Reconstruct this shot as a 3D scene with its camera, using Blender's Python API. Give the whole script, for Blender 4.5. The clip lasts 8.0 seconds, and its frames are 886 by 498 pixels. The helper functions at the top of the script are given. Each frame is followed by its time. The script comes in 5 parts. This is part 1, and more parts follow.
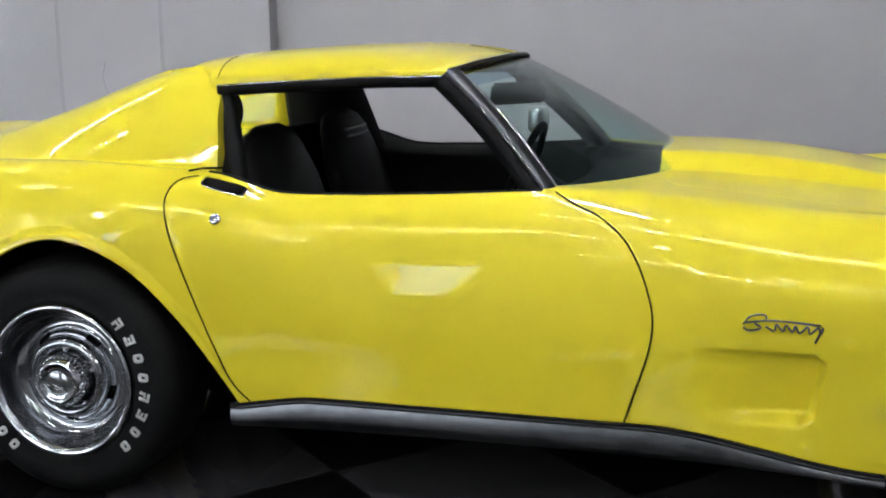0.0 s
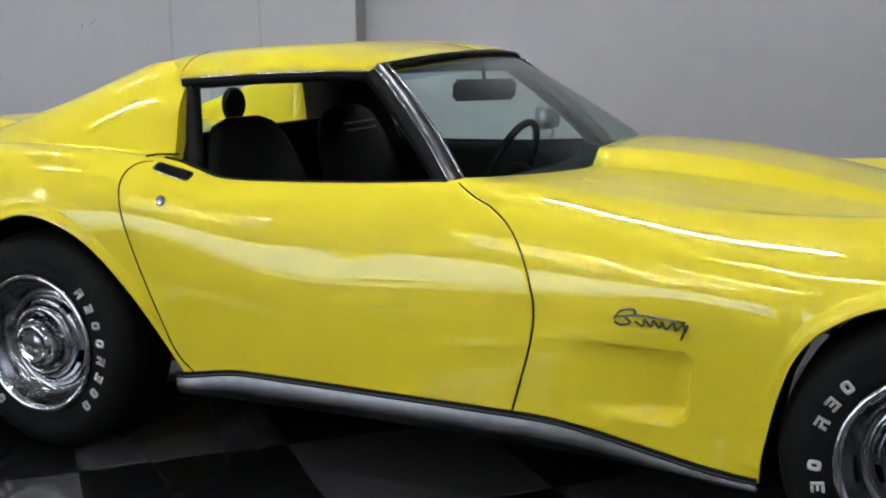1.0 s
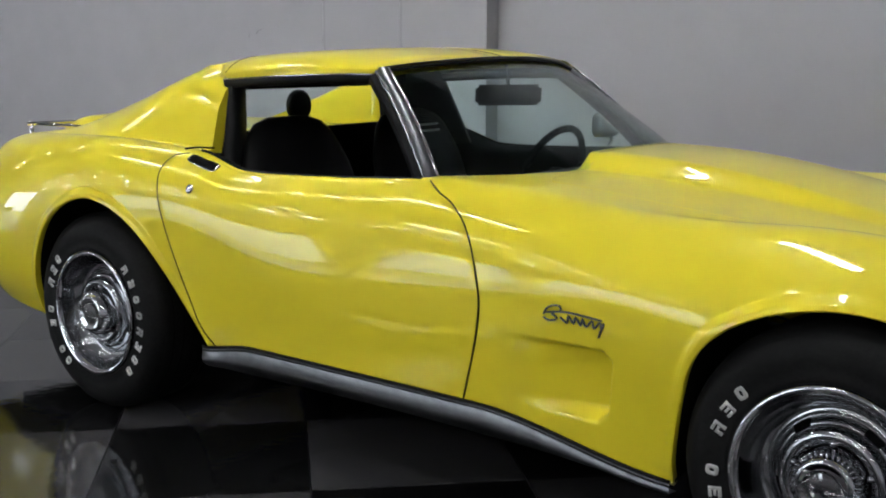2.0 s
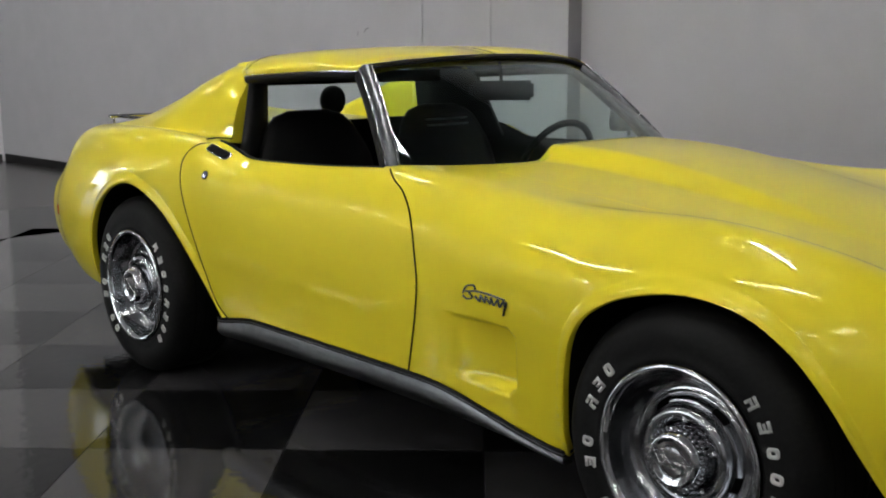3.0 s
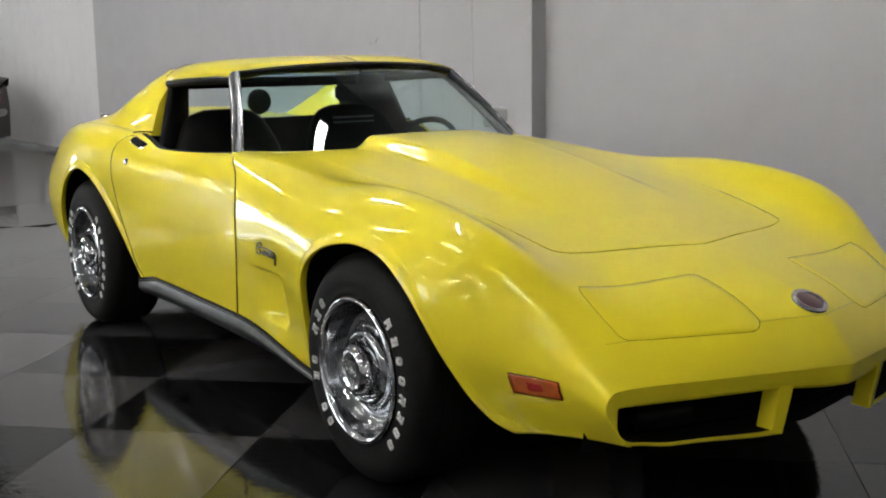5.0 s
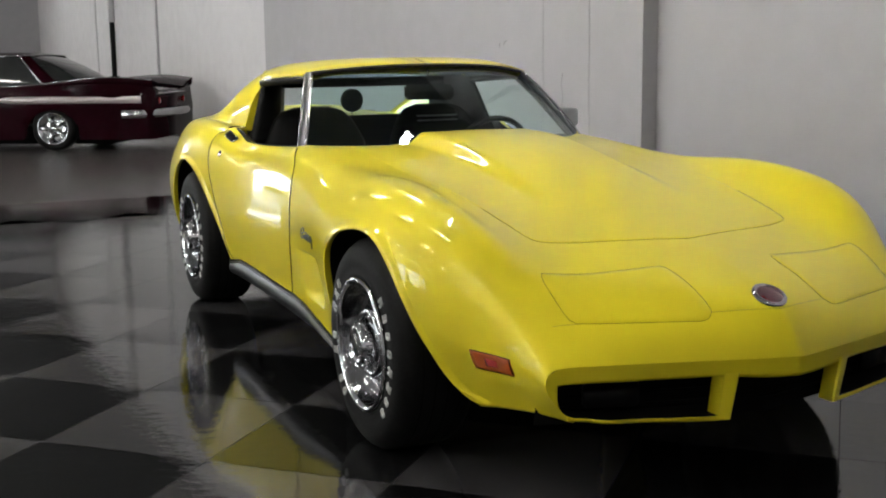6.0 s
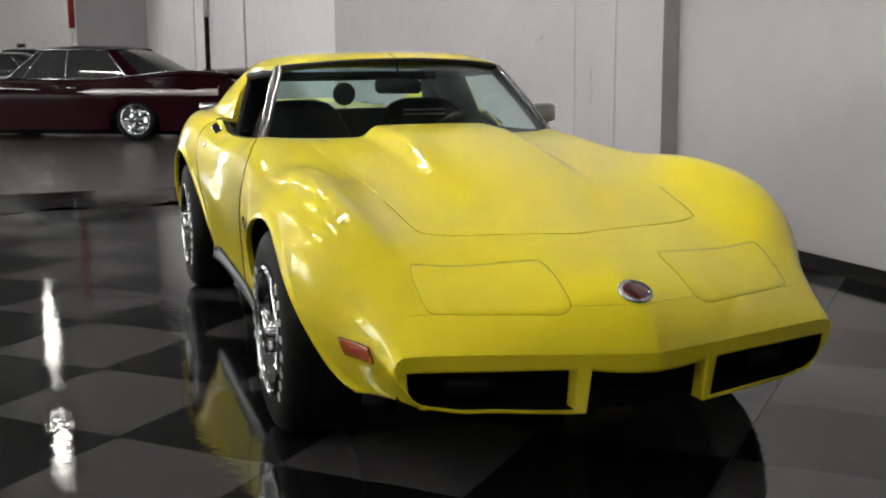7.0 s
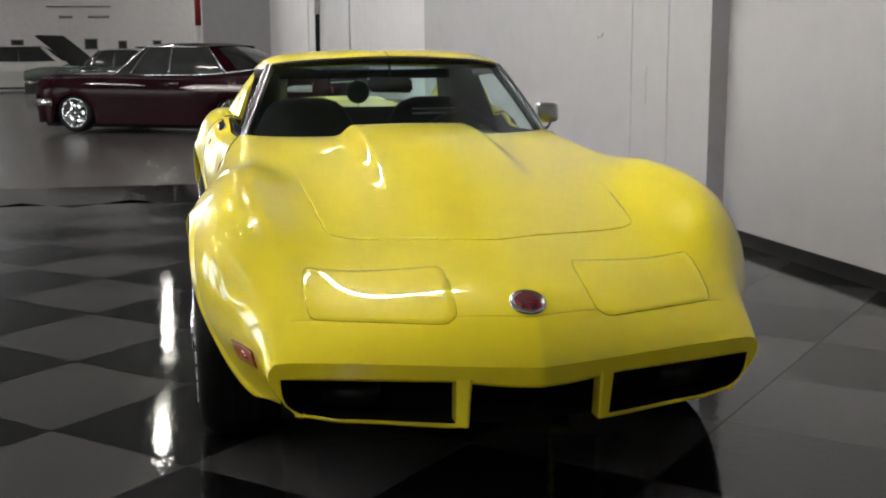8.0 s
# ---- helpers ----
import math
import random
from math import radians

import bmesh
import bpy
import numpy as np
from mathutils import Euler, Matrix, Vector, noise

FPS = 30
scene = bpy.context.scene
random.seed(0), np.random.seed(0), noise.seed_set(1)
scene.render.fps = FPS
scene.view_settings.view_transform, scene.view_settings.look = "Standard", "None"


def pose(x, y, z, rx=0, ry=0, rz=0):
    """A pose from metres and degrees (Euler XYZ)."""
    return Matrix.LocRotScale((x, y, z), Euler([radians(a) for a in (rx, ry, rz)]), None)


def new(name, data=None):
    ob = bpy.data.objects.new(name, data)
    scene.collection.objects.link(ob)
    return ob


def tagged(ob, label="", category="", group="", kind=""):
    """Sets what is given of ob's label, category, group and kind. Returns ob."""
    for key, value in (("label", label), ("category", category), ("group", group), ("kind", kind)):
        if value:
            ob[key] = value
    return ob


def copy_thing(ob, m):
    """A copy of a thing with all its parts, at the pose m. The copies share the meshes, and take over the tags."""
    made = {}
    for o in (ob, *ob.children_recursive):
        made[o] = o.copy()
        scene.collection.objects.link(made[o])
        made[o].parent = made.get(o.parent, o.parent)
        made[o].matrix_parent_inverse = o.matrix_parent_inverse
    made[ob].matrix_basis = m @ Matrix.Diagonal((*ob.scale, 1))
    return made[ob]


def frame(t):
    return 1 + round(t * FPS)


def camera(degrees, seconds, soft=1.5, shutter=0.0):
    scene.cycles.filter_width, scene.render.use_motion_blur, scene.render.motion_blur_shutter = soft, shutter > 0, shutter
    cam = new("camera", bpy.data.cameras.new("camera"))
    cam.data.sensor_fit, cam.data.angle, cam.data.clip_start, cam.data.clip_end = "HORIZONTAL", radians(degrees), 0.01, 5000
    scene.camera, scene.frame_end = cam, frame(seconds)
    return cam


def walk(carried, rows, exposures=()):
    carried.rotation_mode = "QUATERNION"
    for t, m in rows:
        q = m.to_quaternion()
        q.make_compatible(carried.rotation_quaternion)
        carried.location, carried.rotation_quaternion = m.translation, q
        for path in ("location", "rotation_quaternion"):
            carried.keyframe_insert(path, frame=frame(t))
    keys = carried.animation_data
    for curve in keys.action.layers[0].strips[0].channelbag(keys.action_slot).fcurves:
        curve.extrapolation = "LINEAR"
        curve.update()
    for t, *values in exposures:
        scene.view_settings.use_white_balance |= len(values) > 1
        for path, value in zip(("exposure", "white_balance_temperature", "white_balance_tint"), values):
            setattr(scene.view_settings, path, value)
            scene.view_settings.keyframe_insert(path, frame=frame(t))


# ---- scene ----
cam = camera(42.45, 8.0, soft=2.0)
ROWS = [
    (0.0, 0.489, -3.465, 1.265, 79.00, 0.43, 14.20),
    (0.5, 0.886, -3.406, 1.254, 79.07, 0.43, 19.65),
    (1.0, 1.278, -3.317, 1.235, 79.38, 0.34, 25.35),
    (1.5, 1.657, -3.184, 1.219, 79.68, 0.14, 31.44),
    (1.7, 1.794, -3.141, 1.213, 79.87, -0.02, 34.28),
    (2.8, 2.525, -2.854, 1.208, 80.04, 0.13, 46.32),
    (3.0, 2.658, -2.797, 1.220, 79.87, 0.23, 48.01),
    (3.5, 2.987, -2.690, 1.214, 79.87, -0.26, 50.78),
    (4.0, 3.337, -2.607, 1.214, 79.76, -0.28, 51.88),
    (4.2, 3.482, -2.582, 1.220, 79.78, -0.11, 52.46),
    (5.3, 4.155, -2.319, 1.220, 80.42, 0.84, 58.42),
    (5.5, 4.264, -2.256, 1.222, 80.46, 0.79, 60.84),
    (6.0, 4.514, -2.035, 1.218, 80.44, 0.64, 65.70),
    (6.5, 4.699, -1.752, 1.210, 80.31, 0.44, 67.54),
    (7.0, 4.826, -1.437, 1.213, 80.23, 0.41, 71.64),
    (7.5, 4.887, -1.110, 1.218, 80.19, 0.38, 75.35),
    (8.0, 4.900, -0.780, 1.214, 80.13, 0.30, 78.57),
]
walk(cam, [(t, pose(x, y, z, rx, ry, rz)) for t, x, y, z, rx, ry, rz in ROWS],
     exposures=[(0.0, -0.15, 5950, 9), (1.5, -0.4, 5950, 9), (3.0, -0.55, 6350, 8), (4.0, -0.28, 6400, 8), (5.5, -0.1, 6520, 7), (8.0, 0.06, 6650, 7)])

# ---- world and light ----
world = bpy.data.worlds.new("world")
scene.world = world
world.use_nodes = True
world.node_tree.nodes["Background"].inputs[0].default_value = (0.75, 0.8, 0.9, 1)
world.node_tree.nodes["Background"].inputs[1].default_value = 0.05


# ---- materials ----
def mat(name, color, rough=0.5, metal=0.0, coat=0.0, grain=None, bump=0.0, scale=20.0, emit=0.0, spec=0.5, coat_rough=0.03):
    """A procedural material: colour with two scales of variation and fine relief."""
    m = bpy.data.materials.new(name)
    m.use_nodes = True
    nt = m.node_tree
    p = nt.nodes["Principled BSDF"]
    p.inputs["Base Color"].default_value = (*color, 1)
    p.inputs["Roughness"].default_value = rough
    p.inputs["Metallic"].default_value = metal
    p.inputs["Coat Weight"].default_value = coat
    p.inputs["Coat Roughness"].default_value = coat_rough
    p.inputs["Specular IOR Level"].default_value = spec
    if emit:
        p.inputs["Emission Color"].default_value = (*color, 1)
        p.inputs["Emission Strength"].default_value = emit
    if grain is not None or bump:
        co = nt.nodes.new("ShaderNodeTexCoord")
        n1 = nt.nodes.new("ShaderNodeTexNoise")
        n1.inputs["Scale"].default_value = scale
        n1.inputs["Detail"].default_value = 6
        nt.links.new(co.outputs["Object"], n1.inputs["Vector"])
        n2 = nt.nodes.new("ShaderNodeTexNoise")
        n2.inputs["Scale"].default_value = scale / 12
        n2.inputs["Detail"].default_value = 3
        nt.links.new(co.outputs["Object"], n2.inputs["Vector"])
        mul = nt.nodes.new("ShaderNodeMath")
        mul.operation = "MULTIPLY"
        nt.links.new(n1.outputs[0], mul.inputs[0])
        nt.links.new(n2.outputs[0], mul.inputs[1])
        if grain is not None:
            mix = nt.nodes.new("ShaderNodeMix")
            mix.data_type = "RGBA"
            mix.inputs[6].default_value = (*color, 1)
            mix.inputs[7].default_value = (*grain, 1)
            ramp = nt.nodes.new("ShaderNodeMapRange")
            ramp.inputs["From Min"].default_value = 0.12
            ramp.inputs["From Max"].default_value = 0.42
            nt.links.new(mul.outputs[0], ramp.inputs["Value"])
            nt.links.new(ramp.outputs[0], mix.inputs[0])
            nt.links.new(mix.outputs[2], p.inputs["Base Color"])
        if bump:
            b = nt.nodes.new("ShaderNodeBump")
            b.inputs["Strength"].default_value = bump
            b.inputs["Distance"].default_value = 0.01
            nt.links.new(n1.outputs[0], b.inputs["Height"])
            nt.links.new(b.outputs[0], p.inputs["Normal"])
    return m


YELLOW = mat("yellow_paint", (0.80, 0.67, 0.026), 0.35, coat=0.75, grain=(0.77, 0.64, 0.024), scale=9, spec=0.1)
BLACK = mat("black_vinyl", (0.0042, 0.0042, 0.0046), 0.55, spec=0.13, grain=(0.0065, 0.0065, 0.0065), bump=0.04, scale=120)
GAP = mat("black_gap", (0.004, 0.004, 0.004), 0.8, spec=0.1)
RUBBER = mat("tyre_rubber", (0.004, 0.004, 0.0043), 0.6, spec=0.12, grain=(0.009, 0.0088, 0.0085), bump=0.1, scale=90)
LETTER = mat("white_rubber", (0.52, 0.52, 0.505), 0.6, grain=(0.42, 0.415, 0.40), scale=60)
CHROME = mat("chrome", (0.64, 0.645, 0.66), 0.06, metal=1.0, grain=(0.52, 0.525, 0.54), scale=40)
SILL = mat("sill_aluminium", (0.20, 0.204, 0.212), 0.34, metal=1.0, grain=(0.12, 0.123, 0.128), scale=18)
RIM = mat("rally_wheel_silver", (0.39, 0.395, 0.41), 0.13, metal=1.0, grain=(0.30, 0.305, 0.32), scale=30)
SATIN = mat("satin_chrome", (0.62, 0.625, 0.64), 0.28, metal=1.0, grain=(0.55, 0.555, 0.57), scale=40)
BRUSHED = mat("brushed_aluminium", (0.14, 0.143, 0.15), 0.30, metal=1.0, grain=(0.08, 0.082, 0.088), scale=25)
WALL = mat("grey_wall_paint", (0.415, 0.406, 0.427), 0.6, grain=(0.385, 0.377, 0.396), bump=0.004, scale=5)
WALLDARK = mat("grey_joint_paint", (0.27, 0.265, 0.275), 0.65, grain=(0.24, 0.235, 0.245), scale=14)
# joint grey, also used to paint shade on the north wall's step
STEPSHADE_JOINT = mat("step_shade_and_joint_grey", (0.37, 0.362, 0.38), 0.6, grain=(0.34, 0.333, 0.35), scale=14)
WHITEWALL = mat("white_wall_paint", (0.70, 0.68, 0.70), 0.55, grain=(0.62, 0.60, 0.62), bump=0.012, scale=5)
BASE = mat("black_baseboard", (0.007, 0.0065, 0.007), 0.6, spec=0.2, grain=(0.012, 0.011, 0.012), scale=30)
TILE_L = mat("grey_tile", (0.050, 0.048, 0.0505), 0.06, spec=0.42, grain=(0.038, 0.0366, 0.0385), bump=0.068, scale=22)
TILE_D = mat("charcoal_tile", (0.0045, 0.0045, 0.0047), 0.055, spec=0.32, grain=(0.0075, 0.0075, 0.008), bump=0.068, scale=22)
CONCRETE = mat("sealed_concrete", (0.085, 0.076, 0.074), 0.25, grain=(0.06, 0.053, 0.052), bump=0.02, scale=5)
MATTE = mat("reflection_damping_floor", (0.10, 0.095, 0.092), 0.75, spec=0.2, grain=(0.07, 0.066, 0.064), bump=0.1, scale=9)
CEIL = mat("ceiling_dark_deck", (0.11, 0.11, 0.115), 0.8, grain=(0.14, 0.14, 0.145), scale=6)
TUBE = mat("lit_tube", (1.0, 0.97, 0.92), 0.5, emit=135.0)
MAROON = mat("maroon_paint", (0.016, 0.0022, 0.005), 0.10, coat=0.0, spec=0.06, grain=(0.011, 0.0016, 0.0036), scale=8)
AMBER = mat("amber_lens", (0.50, 0.105, 0.012), 0.3, coat=0.25, grain=(0.42, 0.08, 0.01), scale=60)
REDLENS = mat("red_lens", (0.35, 0.02, 0.02), 0.2, coat=1.0)


def glass(name, tint):
    """Thin tinted glass: clear where seen through, glossy by Fresnel."""
    m = bpy.data.materials.new(name)
    m.use_nodes = True
    nt = m.node_tree
    nt.nodes.remove(nt.nodes["Principled BSDF"])
    clear = nt.nodes.new("ShaderNodeBsdfTransparent")
    clear.inputs[0].default_value = (*tint, 1)
    gloss = nt.nodes.new("ShaderNodeBsdfGlossy")
    gloss.inputs["Roughness"].default_value = 0.015
    edge = nt.nodes.new("ShaderNodeLayerWeight")
    edge.inputs[0].default_value = 0.5
    power = nt.nodes.new("ShaderNodeMath")
    power.operation = "POWER"
    power.inputs[1].default_value = 5.0
    nt.links.new(edge.outputs["Facing"], power.inputs[0])
    fres = nt.nodes.new("ShaderNodeMath")
    fres.operation = "MULTIPLY_ADD"
    fres.inputs[1].default_value = 0.92
    fres.inputs[2].default_value = 0.032
    nt.links.new(power.outputs[0], fres.inputs[0])
    mix = nt.nodes.new("ShaderNodeMixShader")
    nt.links.new(fres.outputs[0], mix.inputs[0])
    nt.links.new(clear.outputs[0], mix.inputs[1])
    nt.links.new(gloss.outputs[0], mix.inputs[2])
    nt.links.new(mix.outputs[0], nt.nodes["Material Output"].inputs[0])
    return m


GLASS = glass("tinted_glass", (0.87, 0.965, 0.95))
BLUEBAND = glass("blue_band_glass", (0.66, 0.72, 0.88))


# ---- mesh helpers ----
def part(name, bm, material, parent=None, label=""):
    """One mesh object from a bmesh, under parent."""
    me = bpy.data.meshes.new(name)
    bmesh.ops.recalc_face_normals(bm, faces=bm.faces)
    bm.to_mesh(me)
    bm.free()
    for poly in me.polygons:
        poly.use_smooth = True
    me.materials.append(material)
    ob = new(name, me)
    if parent is not None:
        ob.parent = parent
    if label:
        tagged(ob, label)
    return ob


def thing(name, label, category, m=None, group="", kind=""):
    ob = new(name)
    ob.empty_display_size = 0.1
    if m is not None:
        ob.matrix_basis = m
    return tagged(ob, label, category, group, kind)


def flat(ob, angle=35):
    """Crisp edges over the given angle, smooth below."""
    ob.data.set_sharp_from_angle(angle=radians(angle))
    return ob


def box(bm, x0, x1, y0, y1, z0, z1, m=None, bevel=0.0):
    before = set(bm.verts)
    r = bmesh.ops.create_cube(bm, size=1.0)
    for v in r["verts"]:
        v.co = Vector((x0 + (v.co.x + 0.5) * (x1 - x0), y0 + (v.co.y + 0.5) * (y1 - y0), z0 + (v.co.z + 0.5) * (z1 - z0)))
    if bevel:
        es = {e for v in r["verts"] for e in v.link_edges}
        bmesh.ops.bevel(bm, geom=list(es), offset=bevel, segments=2, affect="EDGES")
    vs = [v for v in bm.verts if v not in before]
    if m is not None:
        bmesh.ops.transform(bm, matrix=m, verts=vs)
    return vs


def grid(bm, rows, close=False):
    """Quads over rows of points."""
    vs = [[bm.verts.new(p) for p in row] for row in rows]
    for a, b in zip(vs, vs[1:]):
        n = len(a)
        for i in range(n if close else n - 1):
            j = (i + 1) % n
            bm.faces.new((a[i], a[j], b[j], b[i]))
    return vs


def lathe(bm, profile, steps=48, m=None):
    """A profile of (radius, height) turned round z, then placed by m."""
    m = m or Matrix()
    rows = []
    for k in range(steps):
        a = 2 * math.pi * k / steps
        rows.append([m @ Vector((r * math.cos(a), r * math.sin(a), h)) for r, h in profile])
    rows.append(rows[0])
    vs = grid(bm, rows[:-1])
    a, b = vs[-1], vs[0]
    for i in range(len(profile) - 1):
        bm.faces.new((a[i], a[i + 1], b[i + 1], b[i]))
    bmesh.ops.remove_doubles(bm, verts=bm.verts, dist=1e-5)


def tube(bm, pts, radius, sides=8, closed=False, squash=1.0):
    """A round bar along points."""
    pts = [Vector(p) for p in pts]
    n = len(pts)
    rows = []
    for i, p in enumerate(pts):
        a = pts[(i - 1) % n] if closed or i else pts[0]
        b = pts[(i + 1) % n] if closed or i < n - 1 else pts[-1]
        t = (b - a).normalized()
        up = Vector((0, 0, 1)) if abs(t.z) < 0.9 else Vector((1, 0, 0))
        s = t.cross(up).normalized()
        u = s.cross(t)
        rows.append([p + radius * (math.cos(2 * math.pi * k / sides) * s + squash * math.sin(2 * math.pi * k / sides) * u) for k in range(sides)])
    if closed:
        rows.append(rows[0])
    vs = grid(bm, rows, close=True)
    if not closed:
        bm.faces.new(vs[0]), bm.faces.new(vs[-1])
    else:
        bmesh.ops.remove_doubles(bm, verts=bm.verts, dist=1e-6)


def spline(points):
    """A smooth function of the first number of each point, giving the others."""
    xs = np.array([p[0] for p in points], float)
    ys = np.array([p[1:] for p in points], float)
    d = np.gradient(ys, xs, axis=0) if len(xs) > 2 else np.repeat(np.diff(ys, axis=0) / np.diff(xs)[:, None], 2, axis=0)

    def f(x):
        x = min(max(x, xs[0]), xs[-1])
        i = int(min(max(np.searchsorted(xs, x) - 1, 0), len(xs) - 2))
        h = xs[i + 1] - xs[i]
        t = (x - xs[i]) / h
        return (2 * t**3 - 3 * t**2 + 1) * ys[i] + (t**3 - 2 * t**2 + t) * h * d[i] + (3 * t**2 - 2 * t**3) * ys[i + 1] + (t**3 - t**2) * h * d[i + 1]

    return f


def fair(points, sigma=0.07):
    """A spline evened out along its length, so that reflections run without ripples; the nose keeps its bend."""
    f = spline(points)
    lo, hi = points[0][0], points[-1][0]
    xs = np.linspace(lo, hi, 474)
    raw = np.array([f(x) for x in xs])
    out = np.empty_like(raw)
    for i, x in enumerate(xs):
        w = np.exp(-0.5 * ((xs - x) / (sigma * (1 - 0.75 * step(1.95, 2.2, x)))) ** 2)
        d = xs - x
        s0, s1, s2 = w.sum(), (w * d).sum(), (w * d * d).sum()
        k = w * (s2 - s1 * d) / (s0 * s2 - s1 * s1)
        out[i] = k @ raw

    def g(x):
        return np.array([np.interp(x, xs, out[:, c]) for c in range(out.shape[1])])

    return g


def path(points, per=8, closed=False):
    """A smooth line through points of any dimension."""
    p = [np.array(q, float) for q in points]
    n = len(p)
    out = []
    for i in range(n if closed else n - 1):
        a, b, c, d = (p[(i - 1) % n], p[i], p[(i + 1) % n], p[(i + 2) % n]) if closed else (p[max(i - 1, 0)], p[i], p[i + 1], p[min(i + 2, n - 1)])
        t = (np.arange(per) / per)[:, None]
        out += list(0.5 * (2 * b + (c - a) * t + (2 * a - 5 * b + 4 * c - d) * t * t + (3 * b - a - 3 * c + d) * t**3))
    if not closed:
        out.append(p[-1])
    return out


def step(a, b, x):
    t = min(max((x - a) / (b - a), 0.0), 1.0)
    return t * t * (3 - 2 * t)


# ---- the yellow car: guide lines of half the body, as (x, y, z) or (x, z) ----
CENTRE = fair([(-2.46, 0.74), (-2.3, 0.86), (-1.8, 0.885), (-1.0, 0.88), (0, 0.87), (0.4, 0.885), (0.8, 0.865), (1.2, 0.81), (1.6, 0.715), (1.9, 0.648), (2.1, 0.59), (2.2, 0.530), (2.25, 0.474), (2.27, 0.437)])
EDGE = fair([(-2.46, 0.42, 0.74), (-2.2, 0.46, 0.855), (-1.5, 0.56, 0.893), (-0.9, 0.60, 0.885), (0, 0.60, 0.87), (0.4, 0.55, 0.862), (0.8, 0.51, 0.82), (1.2, 0.47, 0.776), (1.6, 0.475, 0.70), (1.9, 0.455, 0.63), (2.1, 0.43, 0.565), (2.2, 0.42, 0.510), (2.25, 0.42, 0.470), (2.27, 0.42, 0.444)])
CREST_LINE = fair([(-2.46, 0.58, 0.68), (-2.27, 0.61, 0.80), (-1.84, 0.685, 0.888), (-1.55, 0.73, 0.912), (-1.25, 0.745, 0.922), (-1.05, 0.73, 0.914), (-0.9, 0.705, 0.890), (-0.5, 0.685, 0.855), (0, 0.675, 0.862), (0.4, 0.69, 0.835), (0.8, 0.69, 0.822), (1.2, 0.69, 0.842), (1.5, 0.70, 0.812), (1.8, 0.675, 0.725), (2.05, 0.645, 0.585), (2.2, 0.64, 0.492), (2.27, 0.64, 0.443)])
# how the door's top edge rises to the haunch behind and dips along the window
BELT = spline([(-1.10, 0.0), (-1.0, 0.003), (-0.9, 0.010), (-0.82, 0.010), (-0.744, -0.009), (-0.68, -0.025), (-0.6, -0.025), (-0.495, -0.018), (-0.34, -0.0125), (-0.195, -0.010), (-0.08, -0.004), (0.03, 0.006), (0.15, 0.004), (0.35, 0.0)])
UPPER = fair([(-2.46, 0.66, 0.60), (-2.2, 0.70, 0.71), (-1.7, 0.805, 0.79), (-1.25, 0.840, 0.835), (-0.85, 0.798, 0.798), (-0.5, 0.755, 0.765), (0, 0.755, 0.75), (0.4, 0.779, 0.735), (0.8, 0.815, 0.733), (1.2, 0.828, 0.75), (1.55, 0.825, 0.705), (1.8, 0.785, 0.63), (2.05, 0.705, 0.515), (2.27, 0.662, 0.43)])
MID = fair([(-2.46, 0.68, 0.50), (-2.2, 0.76, 0.55), (-1.6, 0.865, 0.62), (-1.25, 0.88, 0.66), (-0.9, 0.822, 0.67), (-0.5, 0.789, 0.565), (0, 0.784, 0.545), (0.4, 0.803, 0.56), (0.7, 0.833, 0.615), (1.05, 0.88, 0.63), (1.25, 0.885, 0.64), (1.5, 0.865, 0.58), (1.8, 0.805, 0.48), (2.05, 0.722, 0.42), (2.27, 0.672, 0.385)])
LOW = fair([(-2.46, 0.64, 0.34), (-2.2, 0.72, 0.36), (-1.6, 0.85, 0.40), (-1.25, 0.86, 0.45), (-0.8, 0.785, 0.40), (-0.5, 0.77, 0.40), (0, 0.775, 0.40), (0.4, 0.785, 0.40), (0.7, 0.785, 0.38), (0.9, 0.83, 0.40), (1.25, 0.86, 0.45), (1.55, 0.82, 0.40), (1.8, 0.74, 0.345), (2.05, 0.665, 0.335), (2.27, 0.632, 0.335)])
FOOT = fair([(-2.46, 0.58, 0.28), (-1.6, 0.80, 0.27), (-0.8, 0.755, 0.255), (-0.4, 0.76, 0.285), (0.26, 0.77, 0.285), (0.85, 0.775, 0.222), (1.6, 0.78, 0.235), (1.9, 0.67, 0.268), (2.27, 0.590, 0.294)])
ARCHES = [path(pts, 10) for pts in (
    [(0.868, 0.20), (0.88, 0.32), (0.945, 0.549), (1.06, 0.655), (1.225, 0.70), (1.38, 0.688), (1.50, 0.632), (1.60, 0.54), (1.67, 0.44), (1.735, 0.34), (1.80, 0.283), (1.86, 0.258), (1.90, 0.235)],
    [(-1.60, 0.20), (-1.595, 0.32), (-1.54, 0.50), (-1.43, 0.65), (-1.245, 0.728), (-1.06, 0.672), (-0.91, 0.52), (-0.78, 0.31), (-0.73, 0.20)])]


def arch(x):
    """The height of the wheel opening's edge at x, or 0."""
    for line in ARCHES:
        if line[0][0] < x < line[-1][0]:
            for a, b in zip(line, line[1:]):
                if a[0] <= x <= b[0]:
                    return a[1] + (b[1] - a[1]) * (x - a[0]) / max(b[0] - a[0], 1e-6)
    return 0.0


def warp(x, y, z):
    """Sweeps nose and tail back in plan."""
    s = step(1.5, 2.27, x)
    r = step(-1.9, -2.46, x) if x < -1.9 else 0.0
    a = abs(y)
    return Vector((x - s * (0.22 * a + 0.06 * a * a) - 0.20 * max(0.449 - z, 0.0) * step(2.0, 2.27, x) + r * 0.25 * a * a, y, z))


